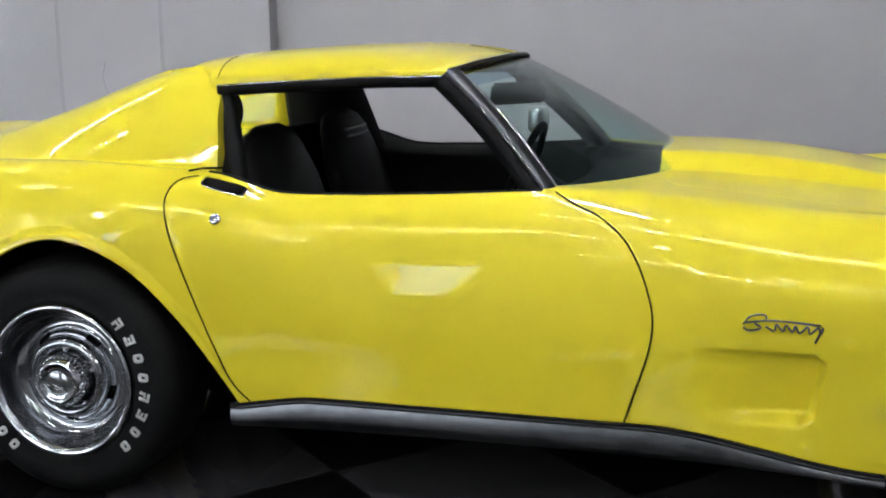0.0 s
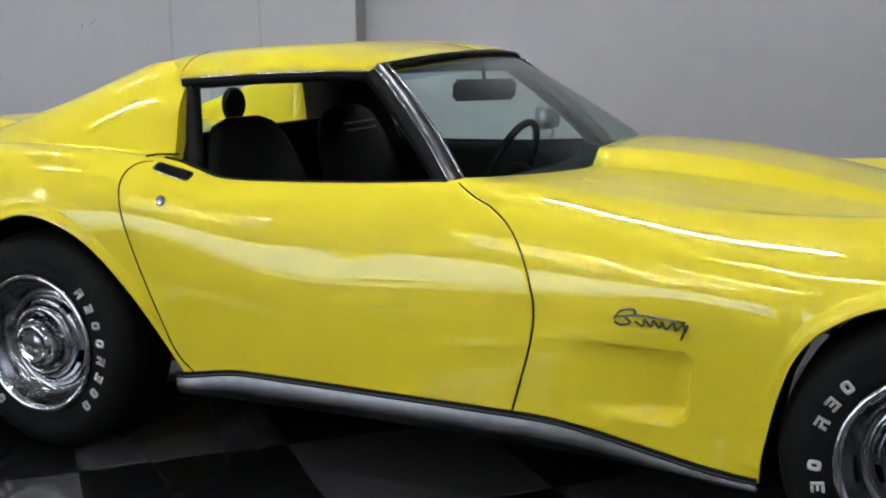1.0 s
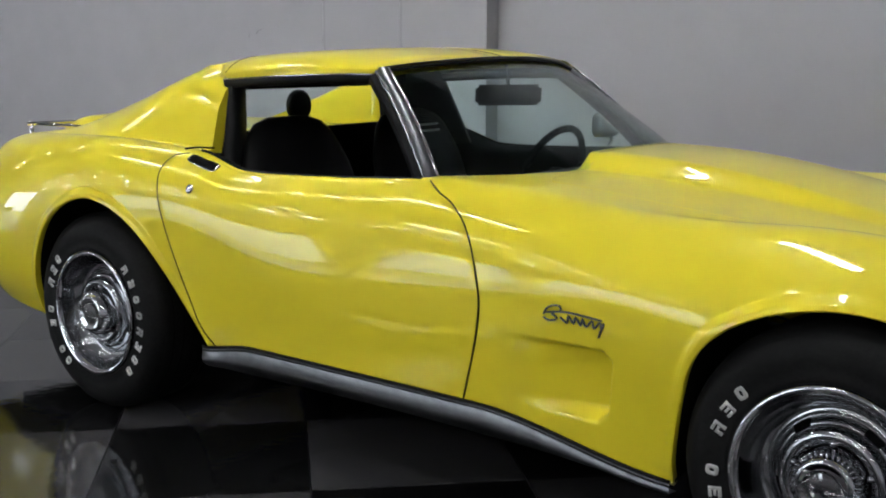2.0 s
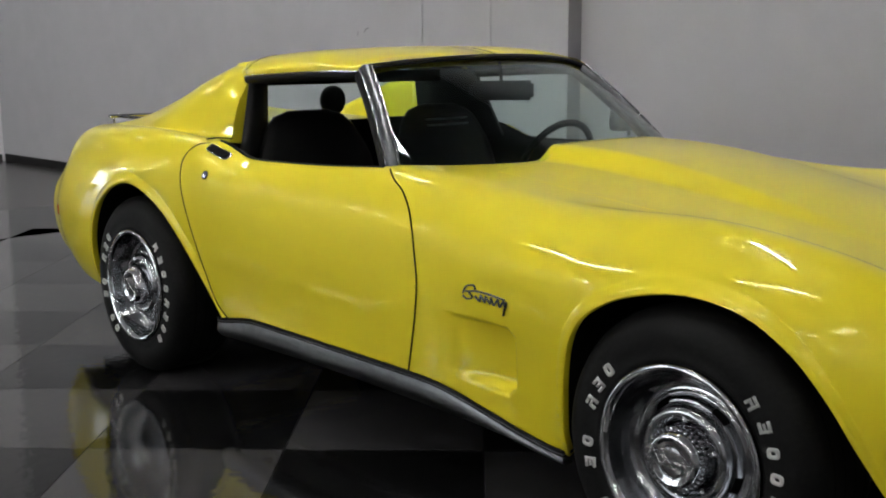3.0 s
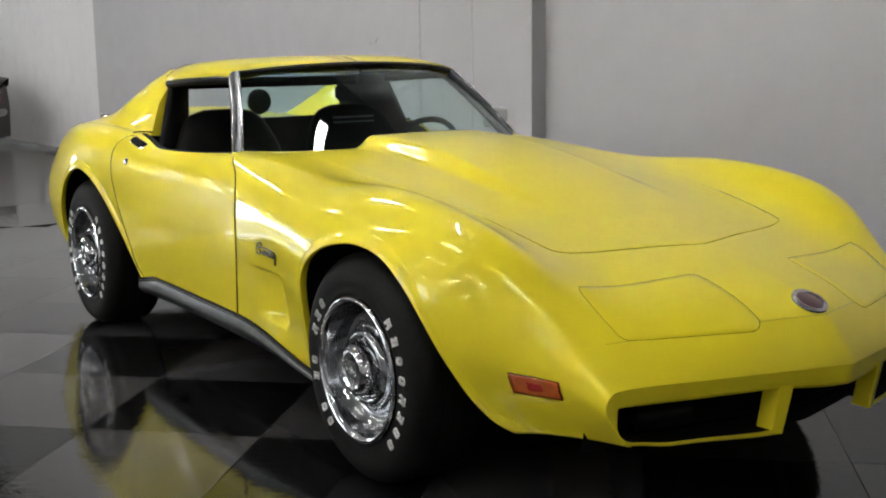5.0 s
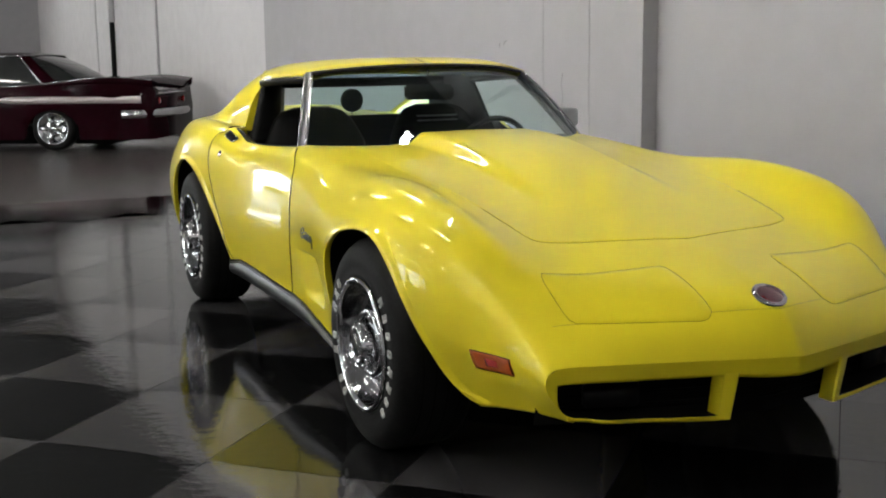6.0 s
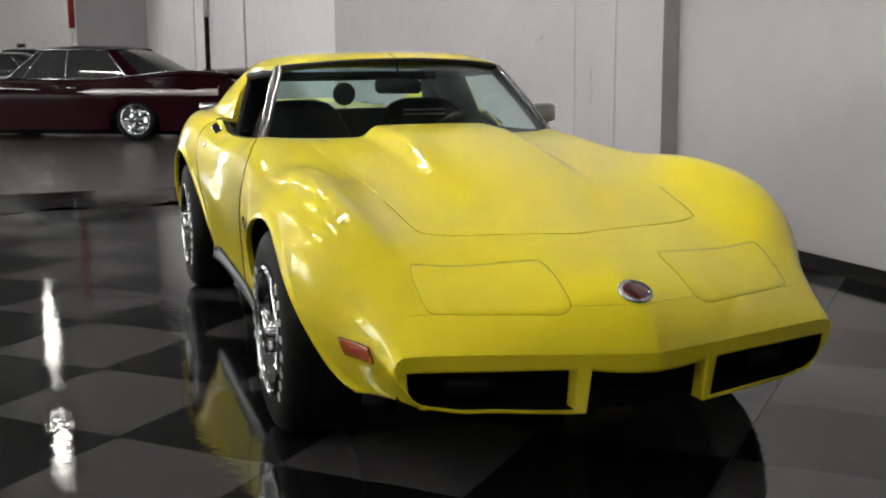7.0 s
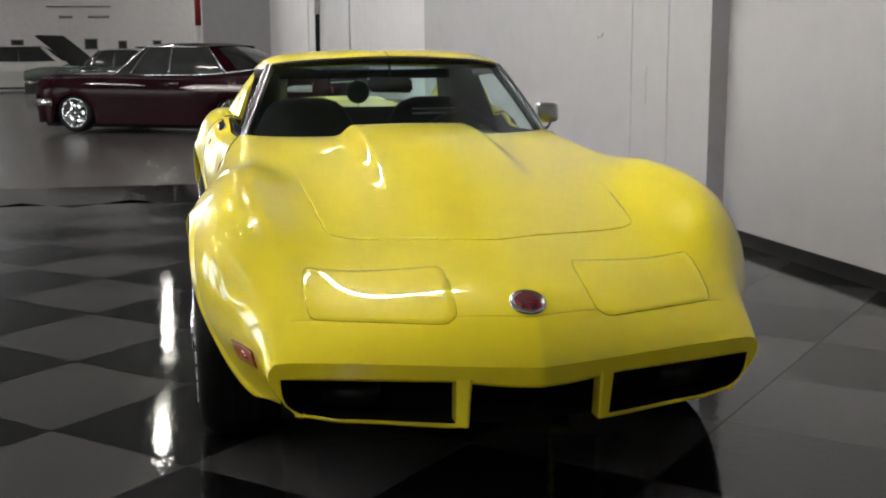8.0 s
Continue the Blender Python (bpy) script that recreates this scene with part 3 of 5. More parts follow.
def build_hood(car):
    h = [(0.325, 0.0), (0.325, 0.26), (0.32, 0.40), (0.34, 0.50), (0.42, 0.525), (0.8, 0.52), (1.2, 0.502), (1.5, 0.481), (1.60, 0.471), (1.638, 0.462), (1.655, 0.44), (1.672, 0.38), (1.708, 0.22), (1.752, 0.06), (1.766, 0.0)]
    half = path(h, 8)
    out = half + [np.array((x, -y)) for x, y in half[::-1][1:-1]]
    skin = lambda x, y, o=0.0: deck_pt(x, y, o if o < 0 else o * (0.2 + 0.8 * step(1.05, 1.35, x)))
    part("hood", patch(out, skin, 46, 0.0010, 0.006), YELLOW, car)
    front = [p for p in half if p[0] > 1.36]
    front = front + [np.array((x, -y)) for x, y in front[::-1][1:]]
    part("hood_gap", seam(front, deck_pt, 0.0005, 0.0006, False), GAP, car)
    for sgn in (-1, 1):
        q = [(1.894, 0.215), (1.868, 0.38), (1.848, 0.525), (1.855, 0.548), (1.88, 0.557), (1.93, 0.559), (1.995, 0.556), (2.020, 0.546), (2.034, 0.52), (2.085, 0.38), (2.131, 0.25), (2.139, 0.215), (2.130, 0.193), (2.105, 0.184), (2.00, 0.180), (1.93, 0.183), (1.902, 0.193)]
        o = [(x, y * sgn) for x, y in path(q, 7, True)]
        part("headlight_cover", patch(o, deck_pt, 8, 0.0008, 0.006), YELLOW, car)
        part("headlight_gap", seam(o, deck_pt, 0.0005, 0.0004), GAP, car)
    # the joint between the soft nose and the hood
    part("nose_joint", seam([(2.176 - 0.26 * abs(y) - 0.03 * y * y, y) for y in np.linspace(-0.60, 0.60, 41)], deck_pt, 0.0012, -0.0006, False), YSEAM, car)
    # round nose badge, plain colours
    c = top_pt(2.128, 0.0)
    n = (top_pt(2.128, 0.0, 0.1) - c).normalized()
    m = Matrix.Translation(c) @ n.to_track_quat("Z", "Y").to_matrix().to_4x4()
    bm = bmesh.new()
    lathe(bm, [(0.036, 0.003), (0.042, 0.007), (0.048, 0.004), (0.049, -0.004)], 36, m)
    badge = part("nose_badge", bm, CHROME, car, "round chrome-rimmed red and black badge")
    bm = bmesh.new()
    lathe(bm, [(0.0, 0.006), (0.02, 0.0055), (0.036, 0.003)], 36, m)
    part("badge_face", bm, BADGE, badge)


def nose_face(y, z):
    """A point of the front face, which leans back below the leading edge."""
    return Vector((warp(2.27, y, z).x, y, z))


def build_nose(car):
    """The body-coloured bumper face with three openings."""
    def strip(bm, ys, z0, z1, n=5, depth=0.05):
        front = [[nose_face(y, z0(y) + (z1(y) - z0(y)) * k / n) for y in ys] for k in range(n + 1)]
        back0 = [p + Vector((-depth, 0, 0.0)) for p in front[0]]
        grid(bm, [back0] + front)
    top = lambda y: top_z(2.27, abs(y)) if abs(y) < 0.638 else float(np.interp(abs(y), (0.638, 0.66, 0.672), (0.443, 0.43, 0.40)))
    mouth = lambda y: 0.384 + 0.014 * step(0.05, 0.25, abs(y))
    bm = bmesh.new()
    strip(bm, np.linspace(-0.628, 0.628, 81), mouth, lambda y: max(top(y), mouth(y) + 0.003), 6)
    face_ob = part("bumper_face", bm, YELLOW, car)
    for sgn in (-1, 1):
        # the corner beside the outer opening
        rows = []
        zs = [None] + list(np.linspace(0.441, 0.399, 5)) + list(np.linspace(0.397, 0.294, 14))
        for z in zs:
            f = max(0.398 - (z or 0.44), 0.0) / 0.104
            a = 0.60 if z is None or z > 0.398 else 0.636 - 0.008 * f - 0.060 * f**5
            b = 0.64 if z is None else side_y(2.27, z)
            ys = np.linspace(a, b, 9)
            front = [nose_face(sgn * y, top_z(2.27, y) if z is None else z) for y in ys]
            rows.append([front[0] + Vector((-0.008 if z and z < 0.398 else 0.0, 0, 0))] + front)
        bm = bmesh.new()
        grid(bm, rows)
        bmesh.ops.remove_doubles(bm, verts=bm.verts, dist=1e-5)
        part("bumper_corner", bm, YELLOW, face_ob)
        rows = []
        for z in np.linspace(0.405, 0.272, 8):
            f = (0.405 - z) / 0.14
            pa, pb = nose_face(sgn * (0.168 + 0.004 * f), z), nose_face(sgn * (0.207 - 0.004 * f), z)
            rows.append([pa + Vector((-0.05, 0, 0)), pa, pa + Vector((0.004, sgn * 0.005, 0)), pb + Vector((0.004, -sgn * 0.005, 0)), pb, pb + Vector((-0.05, 0, 0))])
        bm = bmesh.new()
        vs = grid(bm, rows)
        bm.faces.new(vs[-1])
        flat(part("bumper_upright", bm, YELLOW, face_ob))
        bm = bmesh.new()
        strip(bm, sgn * np.linspace(0.20, 0.60, 24), lambda y: 0.280 - 0.010 * (1 - step(0.2, 0.45, abs(y))) + 0.014 * step(0.48, 0.59, abs(y)), lambda y: 0.291 - 0.008 * (1 - step(0.2, 0.45, abs(y))) + 0.012 * step(0.48, 0.59, abs(y)), 3, 0.014)
        part("lower_lip", bm, YELLOW, face_ob)
    face = nose_face
    # dark openings with slats
    bm = bmesh.new()
    grid(bm, [[face(y, z) + Vector((-0.11, 0, 0)) for y in np.linspace(-0.63, 0.63, 30)] for z in (0.25, 0.42)])
    part("grille_back", bm, GAP, car)
    for sgn in (-1, 1):
        rows = []
        for z in np.linspace(0.40, 0.29, 6):
            f = (0.40 - z) / 0.11
            y = 0.637 - 0.012 * f - 0.055 * f**5
            p = face(sgn * y, z)
            rows.append([p + Vector((-0.006, 0, 0)), p + Vector((-0.05, 0, 0)), p + Vector((-0.12, 0, 0))])
        rows += [[face(sgn * y, 0.282 + 0.008 * step(0.4, 0.59, y)) + Vector((d, 0, 0)) for d in (-0.006, -0.05, -0.12)] for y in (0.57, 0.5, 0.4, 0.3, 0.2)]
        loft(rows, GAP, "grille_liner", car)
    for k in range(3):
        bm = bmesh.new()
        z = 0.300 + 0.035 * k
        tube(bm, [face(y, z) + Vector((-0.10, 0, 0)) for y in np.linspace(-0.57, 0.57, 30)], 0.004, 6)
        part("grille_slat", bm, GAP, car)
    for sgn in (-1, 1):
        bm = bmesh.new()
        p = face(sgn * 0.46, 0.34)
        box(bm, -0.03, 0.0, -0.075, 0.075, -0.032, 0.032, Matrix.Translation(p + Vector((-0.06, 0, 0))) @ pose(0, 0, 0, 0, 0, sgn * 18), 0.006)
        part("parking_lamp", bm, LAMPGLASS, car, "smoked parking lamp behind the grille")
        # side marker lamp
        o = [(1.828, 0.441), (1.950, 0.438), (1.954, 0.395), (1.826, 0.391)]
        surf = lambda x, z, out=0.0: side_pt(unwarp(x, 0.72), z, sgn, out)
        fine = []
        for a, b in zip(o, o[1:] + o[:1]):
            fine += [np.array(a) + (np.array(b) - np.array(a)) * k / 6 for k in range(6)]
        mk = part("side_marker", patch(fine, surf, 4, 0.006, 0.006), AMBER, car, "amber side marker lamp")
        mid = [np.array((1.889, 0.4165)) + (p - np.array((1.889, 0.4165))) * np.array((0.30, 0.42)) for p in fine]
        part("marker_bulb", patch(mid, surf, 3, 0.0068, 0.002), REDLENS, mk)
        part("marker_bezel", seam(fine, surf, 0.002, 0.004), BLACK, mk)


def build_vents(car):
    """The recess behind each front wheel, and the script badge as plain strokes."""
    for sgn in (-1, 1):
        surf = lambda x, z, out=0.0: side_pt(x, z, sgn, out)
        bm = bmesh.new()
        strokes = [[(0.53, 0.585), (0.545, 0.605), (0.575, 0.612), (0.58, 0.6), (0.555, 0.592), (0.57, 0.58), (0.545, 0.572), (0.53, 0.578)],
                   [(0.58, 0.585), (0.60, 0.575), (0.603, 0.592), (0.62, 0.576), (0.624, 0.592), (0.64, 0.576), (0.645, 0.592), (0.655, 0.575), (0.672, 0.592), (0.678, 0.575), (0.695, 0.592), (0.70, 0.575), (0.705, 0.592), (0.69, 0.555)],
                   [(0.535, 0.590), (0.60, 0.600), (0.70, 0.597)]]
        for s in strokes:
            tube(bm, [surf(x, z - 0.01 * (x - 0.53), 0.004) for x, z in path(s, 4)], 0.0028, 6)
        part("fender_script", bm, BRUSHED, car, "dark chrome script badge")


def build_sills(car):
    for sgn in (-1, 1):
        rows = []
        for x in np.linspace(-0.79, 0.865, 60):
            zt = 0.262 + 0.03 * step(-0.8, -0.55, x) - 0.075 * step(0.3, 0.87, x) + 0.004
            y = side_y(x, max(zt, 0.24)) + 0.004
            zb = 0.222 + 0.012 * math.sin((x + 0.8) * 1.9) - 0.012 * step(0.4, 0.87, x) - 0.012
            zm = zt * 0.45 + zb * 0.55
            prof = [(y - 0.03, zt + 0.006), (y + 0.001, zt + 0.006), (y + 0.003, zt), (y + 0.006, zt * 0.75 + zm * 0.25), (y + 0.009, zm), (y + 0.007, zm - 0.006), (y - 0.006, zb + 0.004), (y - 0.035, zb)]
            rows.append([Vector((x, sgn * a, b)) for a, b in prof])
        sill = loft(rows, SILL, "sill_moulding", car, "brushed aluminium rocker moulding")
        for name, lift, thick, material in (("sill_seal", 0.0105, 0.0048, BLACK), ("sill_bead", 0.0035, 0.0024, BRUSHED), ("sill_seal", -0.0005, 0.0028, BLACK)):
            bm = bmesh.new()
            tube(bm, [r[2] + Vector((0, sgn * 0.001, lift)) for r in rows], thick, 8)
            part(name, bm, material, sill)


def build_under(car):
    """Wheel housings, floor pan and dark underside."""
    for x0, x1, w, z0, z1 in ((-2.30, -1.66, 0.50, 0.24, 0.30), (-0.72, 0.80, 0.55, 0.20, 0.235), (1.60, 2.0, 0.40, 0.27, 0.30)):
        bm = bmesh.new()
        box(bm, x0, x1, -w, w, z0, z1)
        part("floor_pan", bm, GAP, car)
    for cx, line in ((1.245, ARCHES[0]), (-1.245, ARCHES[1])):
        for sgn in (-1, 1):
            rows = []
            for p in line:
                x, z = float(p[0]), float(p[1])
                if z < float(side_line(x)[1][0]) - 0.001:
                    continue
                yo = side_y(x, max(z, float(side_line(x)[1][0]))) - 0.008
                q = warp(x, yo, z)
                rows.append([Vector((q.x, sgn * q.y, z)), Vector((q.x, sgn * (q.y - 0.02), z + 0.008)), Vector((q.x, sgn * 0.45, z + 0.02))])
            loft(rows, GAP, "wheel_housing", car)


def build_tail(car):
    k = CREST(-2.46)
    xs = -2.46
    top = [warp(xs, y, top_z(xs, y)) for y in np.linspace(-k[0], k[0], 31)]
    sd = []
    lo, hi = float(side_line(xs)[1][0]), float(k[1])
    for z in np.linspace(hi, lo, 16):
        sd.append(warp(xs, side_y(xs, z), z))
    ring = top + sd[1:] + [Vector((p.x, -p.y, p.z)) for p in sd[::-1][:-1]]
    c = Vector((-2.47, 0, 0.55))
    rows = [ring] + [[Vector((p.x - 0.02 * (1 - (f - 0.02) ** 2) * 1.0, c.y + (p.y - c.y) * f, c.z + (p.z - c.z) * f)) for p in ring] for f in (0.97, 0.85, 0.6, 0.3, 0.02)]
    loft(rows, YELLOW, "tail_panel", car, "", True)
    # luggage rack on the rear deck
    for y in (-0.38, -0.19, 0.0, 0.19, 0.38):
        bm = bmesh.new()
        tube(bm, [Vector((x, y, 0.905)) for x in np.linspace(-2.27, -1.93, 8)], 0.007, 8)
        part("rack_bar", bm, CHROME, car)
    for x in (-2.27, -1.93):
        bm = bmesh.new()
        tube(bm, [Vector((x, y, 0.905)) for y in np.linspace(-0.42, 0.42, 8)], 0.008, 8)
        for y in (-0.4, 0.4):
            tube(bm, [(x, y, 0.905), (x, y, top_z(x, y) - 0.004)], 0.008, 8)
        part("rack_rail", bm, CHROME, car)
    for sgn in (-1, 1):
        surf = lambda x, z, out=0.0: side_pt(x, z, sgn, out)
        o = [(-2.16, 0.555), (-2.07, 0.555), (-2.07, 0.515), (-2.16, 0.515)]
        fine = []
        for a, b in zip(o, o[1:] + o[:1]):
            fine += [np.array(a) + (np.array(b) - np.array(a)) * k / 4 for k in range(4)]
        part("rear_marker", patch(fine, surf, 3, 0.005, 0.006), REDLENS, car, "dark red rear side marker lamp")


def build_wheel(car, x, sgn):
    """One wheel; its axis along y, outer side at sgn."""
    m = pose(x, sgn * 0.845, 0.334, -90 * sgn, 0, 0)
    wheel = new("wheel")
    wheel.parent = car
    wheel.matrix_basis = m
    bm = bmesh.new()
    lathe(bm, [(0.206, -0.012), (0.214, 0.002), (0.224, 0.006), (0.228, 0.004), (0.25, 0.008), (0.285, 0.006), (0.305, -0.002), (0.320, -0.016), (0.331, -0.034), (0.334, -0.05), (0.3345, -0.125), (0.334, -0.20), (0.331, -0.216), (0.315, -0.238), (0.26, -0.25), (0.206, -0.238)], 72)
    tyre = part("tyre", bm, RUBBER, wheel)
    for k in range(4):
        bm = bmesh.new()
        lathe(bm, [(0.3352, -0.062 - 0.04 * k), (0.3352, -0.066 - 0.04 * k)], 72)
        part("tread_groove", bm, GAP, tyre)
    # raised white lettering as plain blocks
    for a0, a1, n in ((-49, 49, 8), (134, 236, 9)):
        for k in range(n):
            a = radians(a0 + (a1 - a0) * (k + 0.5) / n)
            if n == 9 and k in (3, 6):
                continue
            bm = bmesh.new()
            mm = Matrix.Rotation(a, 4, "Z") @ Matrix.Translation((0.2495, 0, 0.0085)) @ Matrix.Rotation(radians(-9), 4, "Z")
            wide, tall, kind = 0.0118, 0.0145, (k * 5 + n) % 4
            ring = [(math.copysign(abs(math.cos(q)) ** 0.6, math.cos(q)), math.copysign(abs(math.sin(q)) ** 0.6, math.sin(q))) for q in np.linspace(0, 2 * math.pi, 19)[:-1]]
            if kind < 2:
                rows = [[mm @ Vector((tall * u * f, wide * v * g, z)) for u, v in ring] for f, g, z in ((1, 1, -0.004), (1, 1, 0.0012), (0.94, 0.93, 0.002), (0.46, 0.34, 0.002), (0.42, 0.30, -0.002))]
                grid(bm, rows, True)
            else:
                bars = [(-1, 1, -1, -0.42), (0.55, 1, -0.42, 1), (-0.2, 0.2, -0.42, 0.7)] + ([(-1, -0.55, -0.42, 1)] if kind == 2 else [(-1, 0.2, 0.4, 1)])
                for x0, x1, y0, y1 in bars:
                    box(bm, x0 * tall, x1 * tall, y0 * wide, y1 * wide, -0.004, 0.002, mm)
            part("raised_letter_block", bm, LETTER, tyre)
    bm = bmesh.new()
    lathe(bm, [(0.207, -0.004), (0.213, 0.006), (0.211, 0.013), (0.205, 0.0155), (0.198, 0.013), (0.192, 0.006), (0.190, 0.0)], 72)
    part("trim_ring", bm, CHROME, wheel, "polished trim ring")
    bm = bmesh.new()
    lathe(bm, [(0.1905, 0.003), (0.187, -0.010), (0.182, -0.026), (0.175, -0.041), (0.165, -0.053), (0.154, -0.060), (0.146, -0.061), (0.138, -0.056), (0.134, -0.052), (0.133, -0.062)], 72)
    inner = [(0.119, -0.046), (0.117, -0.034), (0.111, -0.022), (0.103, -0.015), (0.094, -0.015), (0.086, -0.021), (0.079, -0.034)]
    lathe(bm, inner, 60)
    for k in range(5):
        c = radians(72 * k + 18)
        rows = []
        for j in range(11):
            a = c + radians(-26.5 + 53 * j / 10)
            rows.append([Vector((r * math.cos(a), r * math.sin(a), h)) for r, h in ((0.136, -0.075), (0.136, -0.054), (0.131, -0.049), (0.126, -0.043), (0.118, -0.034), (0.118, -0.05))])
        grid(bm, rows)
    part("rim", bm, RIM, wheel, "silver slotted rally rim")
    bm = bmesh.new()
    lathe(bm, [(0.0, -0.082), (0.176, -0.082), (0.205, -0.07)], 40)
    part("brake_drum", bm, GAP, wheel)
    bm = bmesh.new()
    lathe(bm, [(0.076, -0.036), (0.070, -0.002), (0.062, 0.020), (0.057, 0.025), (0.051, 0.025), (0.046, 0.021), (0.030, 0.022), (0.0, 0.026)], 48)
    cap = part("centre_cap", bm, CHROME, wheel, "ribbed chrome centre cap")
    bm = bmesh.new()
    for k in range(36):
        box(bm, 0.060, 0.0735, -0.0019, 0.0019, -0.016, 0.013, Matrix.Rotation(2 * math.pi * k / 36, 4, "Z"))
    part("cap_ribs", bm, RIM, cap)
    for k in range(5):
        bm = bmesh.new()
        mm = Matrix.Rotation(radians(72 * k + 18), 4, "Z") @ Matrix.Translation((0.084, 0, -0.03))
        lathe(bm, [(0.0, 0.014), (0.006, 0.013), (0.009, 0.006), (0.0095, 0.0)], 8, mm)
        part("lug_nut", bm, CHROME, wheel)
    return wheel


def build_cabin(car):
    bm = bmesh.new()
    rows = []
    for x in np.linspace(-1.02, 0.34, 40):
        k = CREST(x)
        prof = [(float(k[0]) - 0.010, float(k[1]) - 0.002), (float(k[0]) - 0.03, float(k[1]) - 0.006), (0.60, 0.80), (0.585, 0.55), (0.57, 0.24), (0.15, 0.235)]
        rows.append([Vector((x, -y, z)) for y, z in prof] + [Vector((x, y, z)) for y, z in prof[::-1]])
    grid(bm, rows)
    part("cabin_lining", bm, BLACK, car)
    for name, b in (("rear_bulkhead", (-1.02, -0.98, -0.60, 0.60, 0.24, 0.93)), ("rear_header", (-1.03, -0.95, -0.50, 0.50, 1.075, 1.12)), ("firewall", (0.33, 0.36, -0.60, 0.60, 0.24, 0.84))):
        bm = bmesh.new()
        box(bm, *b)
        part(name, bm, BLACK, car)
    bm = bmesh.new()
    rows = []
    for s in np.linspace(-1, 1, 31):
        b = ws_base(s * 0.985)
        hood = 0.03 * (1 - step(0.05, 0.25, abs(s - 0.55)))
        rows.append([Vector((b.x + 0.01, b.y, b.z - 0.03)), Vector((b.x - 0.10, b.y, b.z - 0.022)), Vector((b.x * 0.3 - 0.02, b.y, 0.845 + hood)), Vector((b.x * 0.3 - 0.05, b.y, 0.82)), Vector((b.x * 0.3 + 0.0, b.y, 0.60))])
    grid(bm, rows)
    part("dashboard", bm, BLACK, car)
    # seats
    for sgn in (-1, 1):
        seat = new("seat")
        seat.parent = car
        bm = bmesh.new()
        box(bm, -0.62, -0.12, sgn * 0.32 - 0.235, sgn * 0.32 + 0.235, 0.26, 0.44, None, 0.05)
        part("seat_cushion", bm, BLACK, seat)
        rows = []
        for z, w, th in ((0.36, 0.23, 0.07), (0.5, 0.245, 0.075), (0.7, 0.24, 0.07), (0.82, 0.225, 0.065), (0.88, 0.20, 0.06), (0.93, 0.175, 0.055), (0.965, 0.14, 0.045), (0.985, 0.08, 0.02)):
            cx = -0.66 - (z - 0.36) * 0.30
            rows.append([Vector((cx + th * math.cos(a), sgn * 0.32 + w * math.sin(a) * (1 - 0.12 * math.cos(2 * a)), z)) for a in np.linspace(0, 2 * math.pi, 25)[:-1]])
        bm = bmesh.new()
        vs = grid(bm, rows, True)
        bm.faces.new(vs[-1])
        part("seat_back", bm, BLACK, seat)
        if sgn < 0:
            continue
        bm = bmesh.new()
        for z in (0.905, 0.928):
            tube(bm, [Vector((-0.66 - (z - 0.36) * 0.30 + 0.056 - 0.9 * y * y, sgn * 0.32 + y, z)) for y in np.linspace(-0.11, 0.11, 8)], 0.0045, 6)
        part("seat_trim", bm, WALLDARK, seat, "dull grey trim lines")
    # steering wheel
    m = pose(-0.20, 0.325, 0.765, 0, -68, 0)
    wheel = new("steering_wheel")
    wheel.parent = car
    bm = bmesh.new()
    tube(bm, [m @ Vector((0.19 * math.cos(a), 0.19 * math.sin(a), 0)) for a in np.linspace(0, 2 * math.pi, 41)[:-1]], 0.013, 8, True)
    part("steering_rim", bm, BLACK, wheel)
    bm = bmesh.new()
    for a in (0, math.pi, -math.pi / 2 - 1.57):
        tube(bm, [m @ Vector((0, 0, -0.03)), m @ Vector((0.18 * math.sin(a), 0.18 * math.cos(a), 0))], 0.009, 6)
    lathe(bm, [(0.0, 0.0), (0.045, -0.004), (0.055, -0.03), (0.03, -0.25)], 20, m)
    part("steering_hub", bm, BLACK, wheel)
    # inside mirror
    bm = bmesh.new()
    box(bm, -0.012, 0.012, -0.112, 0.112, -0.034, 0.034, pose(-0.15, 0.0, 1.066, 0, 8, -38), 0.011)
    tube(bm, [(-0.15, 0, 1.09), (-0.16, 0, 1.165)], 0.006, 6)
    part("inside_mirror", bm, BLACK, car)
    # rear window
    bm = bmesh.new()
    for dx in (0.0,):
        grid(bm, [[Vector((-1.03 + dx + 0.05 * t, y, 0.885 + 0.27 * t)) for y in np.linspace(-0.44, 0.44, 15)] for t in np.linspace(0, 1, 5)])
    rw = part("rear_window", bm, GLASS, car)
    rw.visible_shadow = False
    # round disc standing behind the seats
    bm = bmesh.new()
    lathe(bm, [(0.0, 0.012), (0.05, 0.012), (0.06, 0.004), (0.06, -0.01), (0.0, -0.014)], 32, pose(-1.085, -0.025, 1.003, 0, 90, 0))
    tube(bm, [(-1.085, -0.025, 0.945), (-1.085, -0.025, 0.87)], 0.003, 6)
    part("round_speaker", bm, BLACK, car, "round black disc on the rear shelf")


